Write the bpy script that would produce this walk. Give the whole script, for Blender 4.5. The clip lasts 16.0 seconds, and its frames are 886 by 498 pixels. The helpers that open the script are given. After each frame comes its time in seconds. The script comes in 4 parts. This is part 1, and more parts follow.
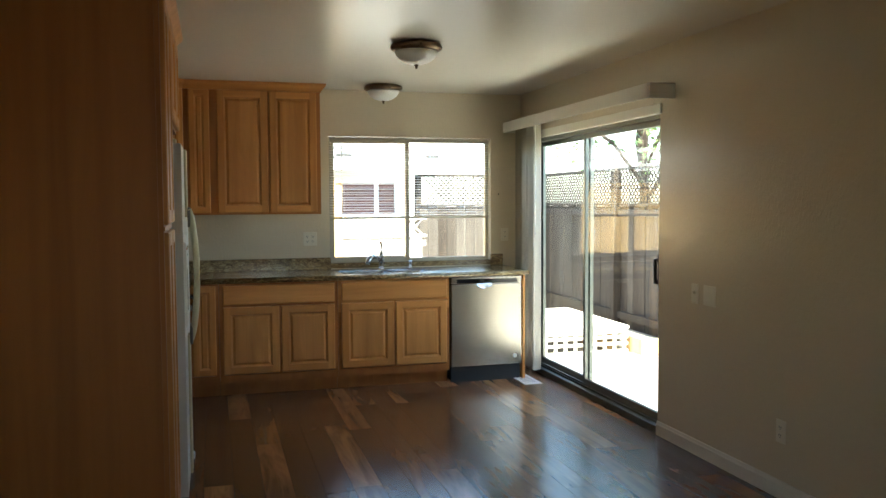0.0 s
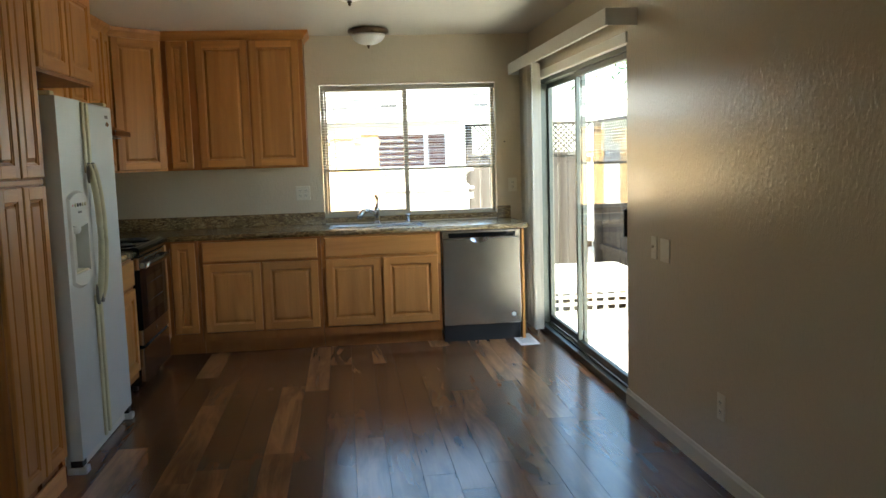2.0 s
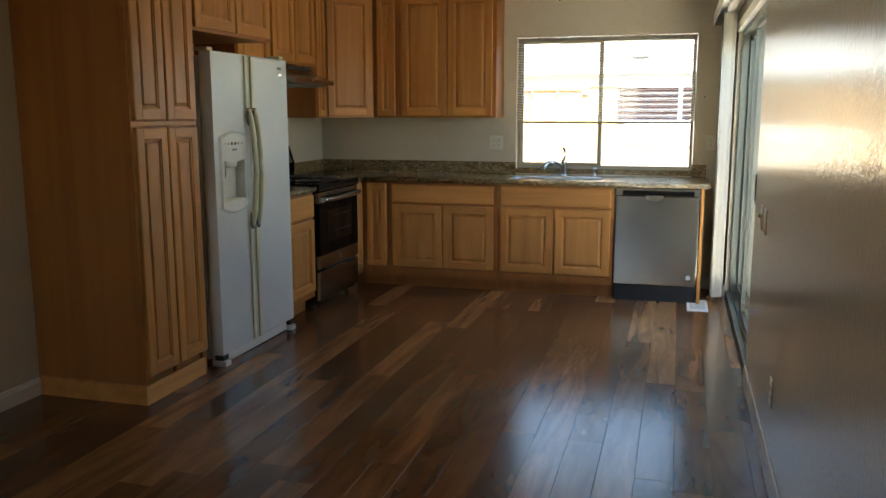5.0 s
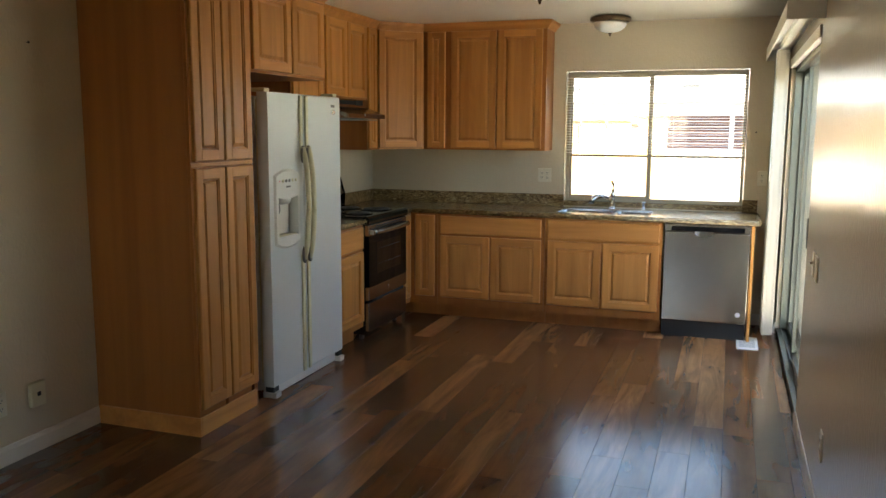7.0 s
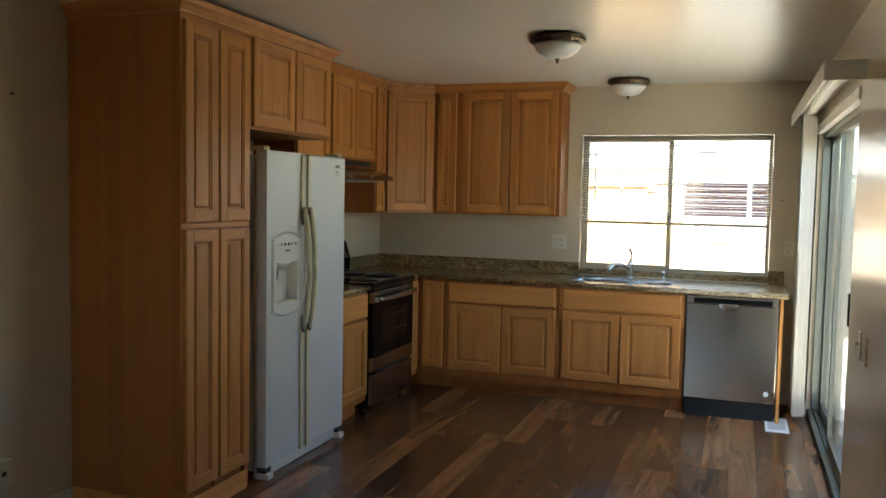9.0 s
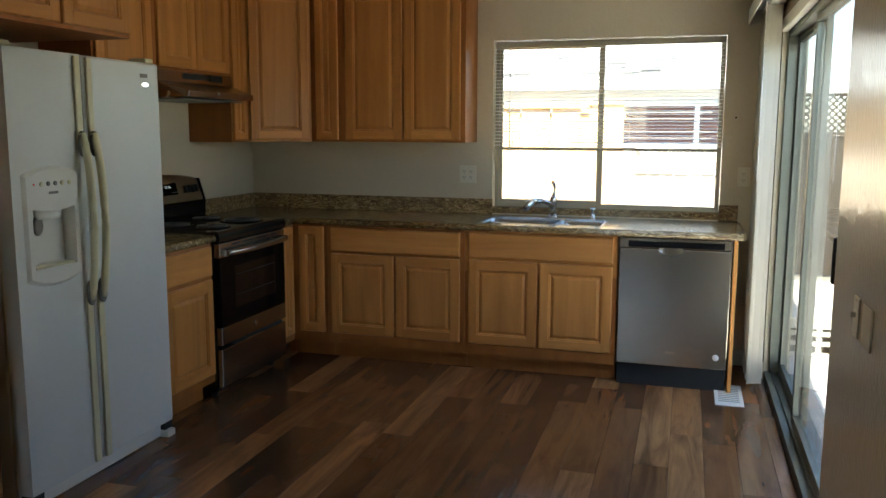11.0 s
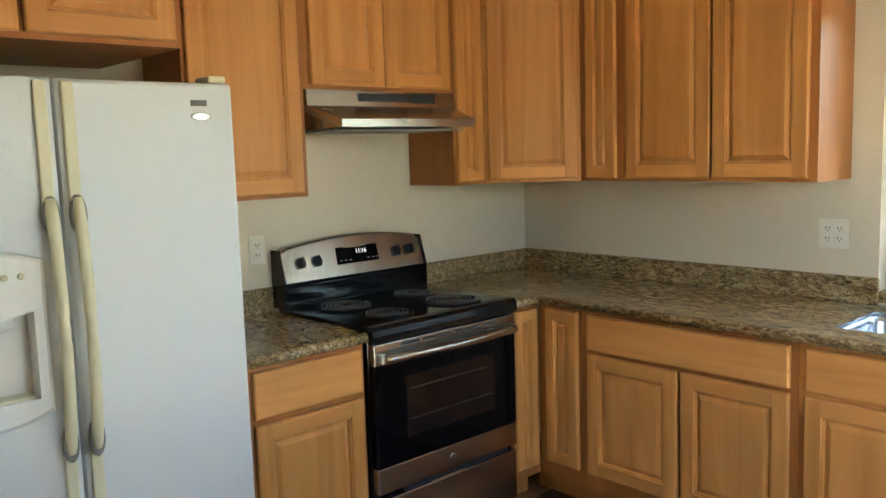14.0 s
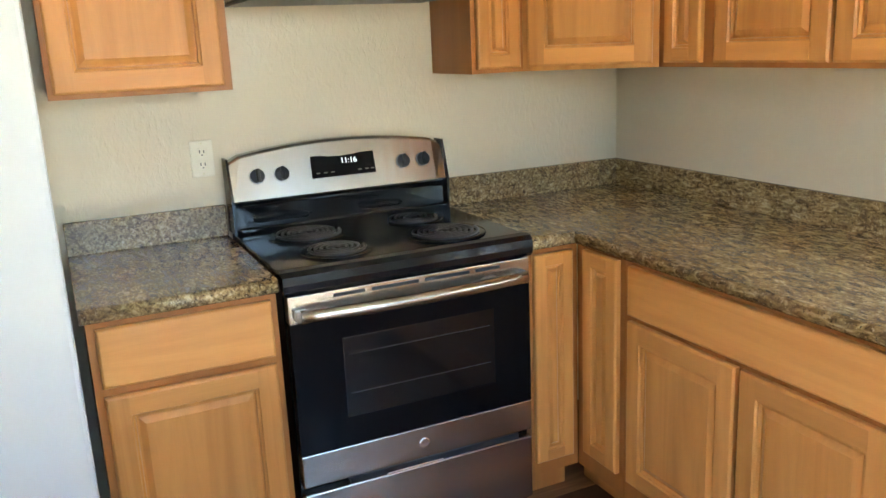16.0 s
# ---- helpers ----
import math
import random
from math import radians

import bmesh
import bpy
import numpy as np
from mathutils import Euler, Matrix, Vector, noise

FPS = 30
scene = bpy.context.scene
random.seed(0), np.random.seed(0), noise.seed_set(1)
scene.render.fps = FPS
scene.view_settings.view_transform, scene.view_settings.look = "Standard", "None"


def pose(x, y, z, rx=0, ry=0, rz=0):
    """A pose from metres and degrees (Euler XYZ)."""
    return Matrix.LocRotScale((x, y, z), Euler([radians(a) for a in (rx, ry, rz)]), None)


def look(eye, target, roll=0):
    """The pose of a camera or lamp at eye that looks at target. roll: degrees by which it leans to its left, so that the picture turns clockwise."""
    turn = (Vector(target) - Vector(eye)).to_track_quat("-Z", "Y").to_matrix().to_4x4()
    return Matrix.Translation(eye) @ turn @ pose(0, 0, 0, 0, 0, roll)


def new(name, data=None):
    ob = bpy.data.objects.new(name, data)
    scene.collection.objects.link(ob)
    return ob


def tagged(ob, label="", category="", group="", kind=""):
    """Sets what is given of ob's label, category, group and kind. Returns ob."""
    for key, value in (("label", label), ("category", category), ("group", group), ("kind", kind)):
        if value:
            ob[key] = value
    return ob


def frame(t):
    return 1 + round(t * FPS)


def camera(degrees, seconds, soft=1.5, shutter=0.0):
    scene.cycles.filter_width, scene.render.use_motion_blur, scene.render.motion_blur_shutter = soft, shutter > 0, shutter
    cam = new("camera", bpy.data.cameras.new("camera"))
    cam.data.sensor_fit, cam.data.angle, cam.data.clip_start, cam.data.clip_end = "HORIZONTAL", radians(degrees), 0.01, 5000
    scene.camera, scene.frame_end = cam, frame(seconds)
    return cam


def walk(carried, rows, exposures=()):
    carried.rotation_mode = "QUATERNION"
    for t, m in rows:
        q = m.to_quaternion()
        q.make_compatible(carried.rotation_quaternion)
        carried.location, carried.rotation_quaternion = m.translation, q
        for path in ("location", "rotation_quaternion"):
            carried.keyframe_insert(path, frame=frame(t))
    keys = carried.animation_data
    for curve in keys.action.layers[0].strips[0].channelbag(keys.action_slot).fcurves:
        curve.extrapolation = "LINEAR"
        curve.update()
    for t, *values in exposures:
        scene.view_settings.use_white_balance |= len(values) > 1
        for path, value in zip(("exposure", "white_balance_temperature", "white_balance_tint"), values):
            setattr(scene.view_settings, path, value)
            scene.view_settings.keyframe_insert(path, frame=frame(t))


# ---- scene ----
cam = camera(56.3, 16.0)
PATH = [
    (0, (0.473, 0.248, 1.476), (1.007, 2.172, 1.363), -0.3),
    (0.5, (0.727, 0.304, 1.468), (1.221, 2.237, 1.327), -1.1),
    (1, (0.991, 0.314, 1.474), (1.462, 2.252, 1.317), -1.1),
    (1.5, (1.268, 0.344, 1.449), (1.587, 2.307, 1.233), -1.5),
    (2, (1.6, 0.413, 1.432), (1.83, 2.388, 1.211), -1.7),
    (2.5, (1.859, 0.408, 1.419), (2.074, 2.384, 1.194), -1.9),
    (3, (2.116, 0.382, 1.429), (2.306, 2.359, 1.19), -1.5),
    (3.5, (2.342, 0.408, 1.408), (2.499, 2.385, 1.153), -1.3),
    (4, (2.54, 0.4, 1.422), (2.634, 2.38, 1.157), -0.4),
    (4.5, (2.704, 0.363, 1.43), (2.395, 2.319, 1.151), 0.1),
    (4.7, (2.752, 0.338, 1.43), (2.279, 2.258, 1.13), -0.2),
    (6.8, (2.779, 0.263, 1.547), (2.138, 2.117, 1.157), 0.0),
    (7, (2.763, 0.269, 1.558), (2.118, 2.141, 1.271), 0.3),
    (7.5, (2.748, 0.269, 1.575), (2.093, 2.156, 1.465), 0.7),
    (8, (2.754, 0.288, 1.584), (2.112, 2.18, 1.502), 0.8),
    (8.5, (2.762, 0.331, 1.565), (2.101, 2.217, 1.484), 0.9),
    (9, (2.658, 0.576, 1.549), (1.985, 2.455, 1.415), 1.1),
    (9.5, (2.629, 0.837, 1.54), (2.075, 2.747, 1.332), 0.5),
    (9.7, (2.622, 0.973, 1.526), (2.073, 2.885, 1.314), 0.5),
    (11.8, (2.719, 2.445, 1.458), (2.124, 4.323, 1.112), -0.1),
    (12, (2.725, 2.579, 1.46), (2.032, 4.422, 1.108), -0.4),
    (12.5, (2.685, 2.961, 1.495), (1.701, 4.665, 1.131), -1.4),
    (13, (2.689, 3.322, 1.524), (1.374, 4.789, 1.181), -1.3),
    (13.5, (2.662, 3.652, 1.529), (1.226, 5.024, 1.29), -1.4),
    (14, (2.594, 3.991, 1.54), (1.132, 5.336, 1.304), -1.8),
    (14.5, (2.559, 4.329, 1.521), (0.989, 5.547, 1.287), -1.9),
    (15, (2.496, 4.656, 1.518), (0.803, 5.693, 1.282), -2.1),
    (15.5, (2.401, 4.96, 1.508), (0.663, 5.884, 1.157), -2.5),
    (16, (2.357, 5.248, 1.485), (0.598, 6.069, 1.004), -2.6),
]
EXPOSURES = [(0, 3.25, 6450, 5), (4.7, 3.3, 6600, 8), (7, 3.65, 7000, 11), (7.6, 3.2, 6900, 10), (8.4, 3.2, 6800, 10), (9.5, 3.4, 6400, 8), (11.8, 2.85, 6500, 8), (12.5, 3.05, 6900, 10), (13.5, 4.15, 6800, 7), (14.0, 4.45, 6600, 9), (15, 4.75, 6500, 10), (16, 5.12, 6600, 12)]
walk(cam, [(t, look(eye, target, roll)) for t, eye, target, roll in PATH], EXPOSURES)

# ---- world and sun ----
world = bpy.data.worlds.new("world")
scene.world = world
world.use_nodes = True
wn = world.node_tree.nodes
sky = wn.new("ShaderNodeTexSky")
sky.sky_type, sky.sun_disc = "NISHITA", False
SUN_EL, SUN_AZ = 58.0, 176.0          # azimuth clockwise from north (+y)
sky.sun_elevation, sky.sun_rotation = radians(SUN_EL), radians(SUN_AZ)
world.node_tree.links.new(sky.outputs["Color"], wn["Background"].inputs["Color"])
wn["Background"].inputs["Strength"].default_value = 0.15
sun = new("sun", bpy.data.lights.new("sun", "SUN"))
sun.data.energy, sun.data.angle, sun.data.color = 5.0, radians(0.5), (1.0, 0.95, 0.86)
sun_from = Vector((math.sin(radians(SUN_AZ)) * math.cos(radians(SUN_EL)), math.cos(radians(SUN_AZ)) * math.cos(radians(SUN_EL)), math.sin(radians(SUN_EL))))
sun.matrix_world = look(sun_from * 40, (0, 0, 0))


# ---- materials ----
class Mat:
    """A node material with one Principled shader and short ways to wire it."""

    def __init__(self, name, color=(0.5, 0.5, 0.5), rough=0.5, metal=0.0, spec=0.5):
        self.m = bpy.data.materials.new(name)
        self.m.use_nodes = True
        self.t = self.m.node_tree
        self.b = self.t.nodes["Principled BSDF"]
        self.b.inputs["Base Color"].default_value = (*color, 1)
        self.b.inputs["Roughness"].default_value = rough
        self.b.inputs["Metallic"].default_value = metal
        self.b.inputs["Specular IOR Level"].default_value = spec

    def node(self, kind, **values):
        n = self.t.nodes.new(kind)
        for key, v in values.items():
            n.inputs[key.replace("_", " ")].default_value = v
        return n

    def link(self, a, b):
        self.t.links.new(a, b)

    def coords(self, scale=(1, 1, 1), shift=True):
        tc = self.node("ShaderNodeTexCoord")
        mp = self.node("ShaderNodeMapping", Scale=scale)
        self.link(tc.outputs["Object"], mp.inputs["Vector"])
        if shift:
            oi = self.node("ShaderNodeObjectInfo")
            mul = self.node("ShaderNodeMath")
            mul.operation = "MULTIPLY"
            mul.inputs[1].default_value = 37.0
            self.link(oi.outputs["Random"], mul.inputs[0])
            self.link(mul.outputs[0], mp.inputs["Location"])
        return mp.outputs["Vector"]

    def noise(self, vec, scale, detail=4.0, rough=0.55, distort=0.0):
        n = self.node("ShaderNodeTexNoise", Scale=scale, Detail=detail, Roughness=rough, Distortion=distort)
        self.link(vec, n.inputs["Vector"])
        return n.outputs["Fac"]

    def ramp(self, fac, stops):
        n = self.node("ShaderNodeValToRGB")
        while len(n.color_ramp.elements) < len(stops):
            n.color_ramp.elements.new(0.5)
        for e, (p, c) in zip(n.color_ramp.elements, stops):
            e.position, e.color = p, (*c, 1) if len(c) == 3 else c
        self.link(fac, n.inputs["Fac"])
        return n.outputs["Color"]

    def mix(self, fac, a, b, mode="MIX"):
        n = self.node("ShaderNodeMixRGB")
        n.blend_type = mode
        for k, v in (("Fac", fac), ("Color1", a), ("Color2", b)):
            if isinstance(v, (int, float)):
                n.inputs[k].default_value = v
            elif isinstance(v, tuple):
                n.inputs[k].default_value = (*v, 1)
            else:
                self.link(v, n.inputs[k])
        return n.outputs["Color"]

    def span(self, fac, lo, hi):
        n = self.node("ShaderNodeMapRange")
        self.link(fac, n.inputs["Value"])
        n.inputs["To Min"].default_value, n.inputs["To Max"].default_value = lo, hi
        return n.outputs["Result"]

    def bump(self, height, strength=0.2, distance=0.01):
        n = self.node("ShaderNodeBump", Strength=strength, Distance=distance)
        self.link(height, n.inputs["Height"])
        self.link(n.outputs["Normal"], self.b.inputs["Normal"])

    def base(self, out):
        self.link(out, self.b.inputs["Base Color"])

    def rough(self, out):
        self.link(out, self.b.inputs["Roughness"])


def wood(name, light, dark, along="z", rough=0.38, vary=0.14):
    """Varnished wood with its grain along one axis, each piece its own shade."""
    k = Mat(name, light, rough, 0.0, 0.38)
    s = {"x": (1.1, 16, 16), "y": (16, 1.1, 16), "z": (16, 16, 1.1)}[along]
    v = k.coords(tuple(q * 0.55 for q in s))
    a = k.noise(v, 1.6, 6, 0.6, 1.1)
    v2 = k.coords(tuple(q * 5 for q in s))
    f = k.noise(v2, 2.0, 3)
    board = k.noise(k.coords(tuple(0.12 if q < 2 else q * 0.75 for q in s)), 1.0, 0.0)
    c = k.ramp(a, [(0.30, dark), (0.60, light), (0.82, tuple(min(1, q * 1.10) for q in light))])
    c = k.mix(k.span(f, 0.0, 0.16), c, dark)
    c = k.mix(1.0, c, k.ramp(board, [(0.40, (0.92, 0.905, 0.89)), (0.50, (0.98, 0.975, 0.97)), (0.60, (1.04, 1.045, 1.05))]), "MULTIPLY")
    oi = k.node("ShaderNodeObjectInfo")
    shade = k.ramp(oi.outputs["Random"], [(0.0, (1 - vary, 1 - vary * 1.15, 1 - vary * 1.3)), (1.0, (1.05, 1.05, 1.05))])
    k.base(k.mix(1.0, c, shade, "MULTIPLY"))
    k.rough(k.span(f, rough - 0.08, rough + 0.1))
    k.bump(f, 0.06, 0.002)
    return k.m


def plain(name, color, rough=0.5, metal=0.0, grain=40.0, bump=0.05, vary=0.12, spec=0.5):
    """Paint, plastic or enamel with faint soiling."""
    k = Mat(name, color, rough, metal, spec)
    v = k.coords()
    big, fine = k.noise(v, 2.2, 5), k.noise(v, grain, 3)
    k.base(k.mix(k.span(big, 0.0, vary * 2), color, tuple(q * 0.8 for q in color)))
    k.rough(k.span(fine, max(0.03, rough - 0.06), rough + 0.08))
    if bump:
        k.bump(fine, bump, 0.002)
    return k.m


def wall_paint(name, color, rough, size, bump, dist, drag=1.0):
    """Semi-gloss rolled paint over orange-peel and knock-down texture; drag stretches it upright."""
    k = Mat(name, color, rough)
    v = k.coords((1, 1, 1 / drag), shift=False)
    big = k.noise(v, 0.9, 5)
    peel = k.noise(v, size, 3, 0.5, 0.6)
    ridge = k.noise(v, size * 0.33, 4, 0.55, 1.2)
    fine = k.noise(v, size * 4, 2)
    k.base(k.mix(k.span(big, 0.0, 0.2), color, tuple(q * 0.9 for q in color)))
    k.rough(k.span(fine, rough - 0.02, rough + 0.03))
    h = k.mix(0.3, k.ramp(peel, [(0.35, (0, 0, 0)), (0.70, (1, 1, 1))]), fine)
    h = k.mix(k.ramp(ridge, [(0.40, (0.45, 0.45, 0.45)), (0.62, (1, 1, 1))]), (0.5, 0.5, 0.5), h)
    k.bump(h, bump, dist)
    return k.m


def granite():
    k = Mat("granite", (0.2, 0.16, 0.1), 0.12)
    v = k.coords((1, 1, 1), False)
    vs = k.coords((9, 24, 26), False)
    a = k.noise(v, 30, 6, 0.7, 1.2)
    b = k.noise(vs, 2.0, 5, 0.65, 1.5)
    c = k.noise(v, 125, 3, 0.6)
    col = k.ramp(b, [(0.30, (0.035, 0.022, 0.012)), (0.44, (0.18, 0.115, 0.048)), (0.56, (0.36, 0.25, 0.112)), (0.70, (0.58, 0.46, 0.27))])
    col = k.mix(k.ramp(a, [(0.50, (0, 0, 0)), (0.62, (0.6, 0.6, 0.6))]), col, (0.12, 0.08, 0.045))
    col = k.mix(k.ramp(c, [(0.60, (0, 0, 0)), (0.66, (0.8, 0.8, 0.8))]), col, (0.50, 0.39, 0.23))
    col = k.mix(k.ramp(c, [(0.32, (0.9, 0.9, 0.9)), (0.40, (0, 0, 0))]), col, (0.018, 0.014, 0.01))
    k.base(col)
    k.rough(k.span(c, 0.12, 0.24))
    k.bump(c, 0.03, 0.001)
    return k.m


def vinyl_plank():
    k = Mat("vinyl_plank", (0.1, 0.06, 0.03), 0.3, 0.0, 0.6)
    v = k.coords((7, 0.9, 7))
    v2 = k.coords((55, 2.2, 55))
    v3 = k.coords((3.2, 1.1, 3.2))
    a = k.noise(v, 1.4, 5, 0.6, 0.9)
    f = k.noise(v2, 2.0, 4)
    blot = k.noise(v3, 1.6, 3, 0.5, 0.4)
    oi = k.node("ShaderNodeObjectInfo")
    tone = k.ramp(oi.outputs["Random"], [(0.0, (0.085, 0.037, 0.016)), (0.3, (0.140, 0.062, 0.025)), (0.55, (0.25, 0.112, 0.042)), (0.8, (0.36, 0.170, 0.065)), (1.0, (0.49, 0.25, 0.103))])
    c = k.mix(k.ramp(a, [(0.36, (0.68, 0.68, 0.68)), (0.60, (0, 0, 0))]), tone, (0.060, 0.026, 0.012))
    c = k.mix(k.ramp(blot, [(0.42, (0, 0, 0)), (0.78, (0.30, 0.30, 0.30))]), c, (0.42, 0.205, 0.082))
    c = k.mix(k.span(f, 0.0, 0.38), c, (0.055, 0.025, 0.012))
    k.base(c)
    k.rough(k.span(f, 0.17, 0.24))
    k.bump(f, 0.08, 0.001)
    return k.m


def brushed(name, color, rough, along="x", metal=1.0):
    """Brushed metal: faint long streaks in tone, even gloss, soft smudges."""
    k = Mat(name, color, rough, metal)
    s = {"x": (1, 70, 70), "y": (70, 1, 70), "z": (70, 70, 1)}[along]
    f = k.noise(k.coords(s), 1.0, 2)
    smudge = k.noise(k.coords(), 3.0, 4)
    k.rough(k.span(smudge, rough - 0.04, rough + 0.06))
    k.base(k.mix(k.span(f, 0.0, 0.5), color, tuple(q * 0.88 for q in color)))
    return k.m


def clear_glass():
    m = bpy.data.materials.new("clear_glass")
    m.use_nodes = True
    t = m.node_tree
    t.nodes.remove(t.nodes["Principled BSDF"])
    mix, tr, gl, fr, pw, ma = (t.nodes.new(n) for n in ("ShaderNodeMixShader", "ShaderNodeBsdfTransparent", "ShaderNodeBsdfGlossy", "ShaderNodeLayerWeight", "ShaderNodeMath", "ShaderNodeMath"))
    tr.inputs["Color"].default_value = (0.93, 0.96, 0.95, 1)
    gl.inputs["Roughness"].default_value = 0.01
    fr.inputs["Blend"].default_value = 0.5
    pw.operation, pw.inputs[1].default_value = "POWER", 5.0
    ma.operation, ma.inputs[1].default_value, ma.inputs[2].default_value = "MULTIPLY_ADD", 0.9, 0.04
    t.links.new(fr.outputs["Facing"], pw.inputs[0])
    t.links.new(pw.outputs[0], ma.inputs[0])
    t.links.new(ma.outputs[0], mix.inputs[0])
    t.links.new(tr.outputs[0], mix.inputs[1])
    t.links.new(gl.outputs[0], mix.inputs[2])
    t.links.new(mix.outputs[0], t.nodes["Material Output"].inputs["Surface"])
    return m


def shingle_mat():
    k = Mat("roof_shingle", (0.5, 0.48, 0.45), 0.9)
    v = k.coords()
    oi = k.node("ShaderNodeNewGeometry")
    # The near-black share stands in for shadow gaps between shingles.
    tone = k.ramp(oi.outputs["Random Per Island"], [(0, (0.025, 0.024, 0.022)), (0.10, (0.04, 0.038, 0.035)), (0.16, (0.30, 0.28, 0.26)), (1, (0.62, 0.60, 0.57))])
    k.base(k.mix(k.span(k.noise(v, 60, 3), 0, 0.5), tone, (0.25, 0.24, 0.22)))
    return k.m


def leaf_mat():
    k = Mat("leaf", (0.08, 0.14, 0.03), 0.6)
    g = k.node("ShaderNodeNewGeometry")
    k.base(k.ramp(g.outputs["Random Per Island"], [(0, (0.035, 0.08, 0.018)), (0.6, (0.09, 0.16, 0.035)), (1, (0.19, 0.24, 0.06))]))
    return k.m


MAPLE = wood("maple_upright", (0.66, 0.300, 0.083), (0.54, 0.225, 0.055), "z", 0.36)
MAPLE_X = wood("maple_level", (0.66, 0.300, 0.083), (0.54, 0.225, 0.055), "x", 0.36)
# Maple with shade put into its colour: cabinet sides, face frames, toe kicks.
MAPLE_SHADED = wood("maple_shaded", (0.40, 0.150, 0.034), (0.36, 0.130, 0.028), "z", 0.42, 0.05)
WALL = wall_paint("wall_paint", (0.70, 0.605, 0.44), 0.16, 58, 0.5, 0.003, 1.7)
CEIL = wall_paint("ceiling_gloss_paint", (0.76, 0.71, 0.60), 0.25, 7, 0.05, 0.003)
CEIL_ROUGH = wall_paint("ceiling_textured_paint", (0.70, 0.66, 0.52), 0.6, 45, 0.8, 0.01)
TRIM = plain("white_trim_paint", (0.78, 0.74, 0.64), 0.35)
GRANITE = granite()
PLANK = vinyl_plank()
SUBFLOOR = plain("dark_underlay", (0.02, 0.014, 0.01), 0.8)
STEEL = brushed("brushed_steel", (0.42, 0.38, 0.325), 0.22, "z")
STEEL_X = brushed("brushed_steel_level", (0.42, 0.385, 0.34), 0.25, "x")
CHROME = plain("chrome", (0.75, 0.75, 0.76), 0.12, 1.0, 60, 0.0)
SINK = brushed("sink_steel", (0.48, 0.48, 0.48), 0.24, "x")
BLACK = plain("black_enamel", (0.006, 0.006, 0.007), 0.10, 0, 60, 0.01, 0.1, 0.45)
BLACK_GLASS = plain("black_oven_glass", (0.004, 0.004, 0.005), 0.05, 0, 20, 0.0, 0.1, 0.12)
BLACK_MATT = plain("black_matt", (0.012, 0.012, 0.012), 0.55)
COIL = plain("burner_coil_metal", (0.075, 0.07, 0.066), 0.36, 0.5)
FRIDGE = plain("fridge_white_enamel", (0.68, 0.69, 0.67), 0.30, 0, 220, 0.10, 0.05)
CREAM = plain("aged_cream_plastic", (0.72, 0.66, 0.44), 0.4)
IVORY = plain("ivory_plastic", (0.76, 0.70, 0.56), 0.4)
WHITE_PLASTIC = plain("white_plastic", (0.80, 0.78, 0.72), 0.4)
GREY_PLASTIC = plain("grey_plastic", (0.20, 0.19, 0.17), 0.5)
DARK_SLOT = plain("dark_slot", (0.02, 0.02, 0.02), 0.7)
ALU = brushed("bronze_aluminium", (0.45, 0.41, 0.31), 0.40, "z", 0.5)
ALU_DARK = brushed("dark_aluminium", (0.20, 0.21, 0.185), 0.40, "z")
BRASS = plain("antique_bronze", (0.16, 0.11, 0.065), 0.28, 0.9, 50, 0.02)
FROST = plain("frosted_glass", (0.82, 0.80, 0.74), 0.30)
BLIND = plain("blind_vinyl", (0.80, 0.77, 0.69), 0.45)
VANE = plain("cream_vane_vinyl", (0.46, 0.41, 0.32), 0.5)
GLASS = clear_glass()
CONCRETE = plain("sunlit_concrete", (0.62, 0.60, 0.56), 0.9, 0, 30, 0.2, 0.3)
DIRT = plain("dry_ground", (0.30, 0.26, 0.20), 0.95, 0, 20, 0.3, 0.4)
STUCCO = plain("white_stucco", (0.82, 0.82, 0.80), 0.9, 0, 80, 0.3)
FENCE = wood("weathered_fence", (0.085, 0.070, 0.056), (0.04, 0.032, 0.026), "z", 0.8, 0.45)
CEDAR = wood("fresh_cedar", (0.70, 0.48, 0.24), (0.58, 0.36, 0.15), "z", 0.7, 0.2)
DECK = wood("pale_deck_paint", (0.66, 0.63, 0.57), (0.52, 0.49, 0.44), "x", 0.8, 0.1)
REDWOOD = wood("red_brown_siding", (0.17, 0.085, 0.065), (0.12, 0.055, 0.042), "x", 0.7)
BARK = plain("bark", (0.10, 0.07, 0.05), 0.9, 0, 30, 0.5)
LEAF = leaf_mat()
SHINGLE = shingle_mat()
LED = bpy.data.materials.new("clock_digits")
LED.use_nodes = True
LED.node_tree.nodes["Principled BSDF"].inputs["Emission Color"].default_value = (0.85, 0.97, 1.0, 1)
LED.node_tree.nodes["Principled BSDF"].inputs["Emission Strength"].default_value = 0.05
RED_LED = bpy.data.materials.new("red_indicator")
RED_LED.use_nodes = True
RED_LED.node_tree.nodes["Principled BSDF"].inputs["Base Color"].default_value = (0.8, 0.05, 0.03, 1)
RED_LED.node_tree.nodes["Principled BSDF"].inputs["Emission Color"].default_value = (1, 0.08, 0.05, 1)
RED_LED.node_tree.nodes["Principled BSDF"].inputs["Emission Strength"].default_value = 0.03


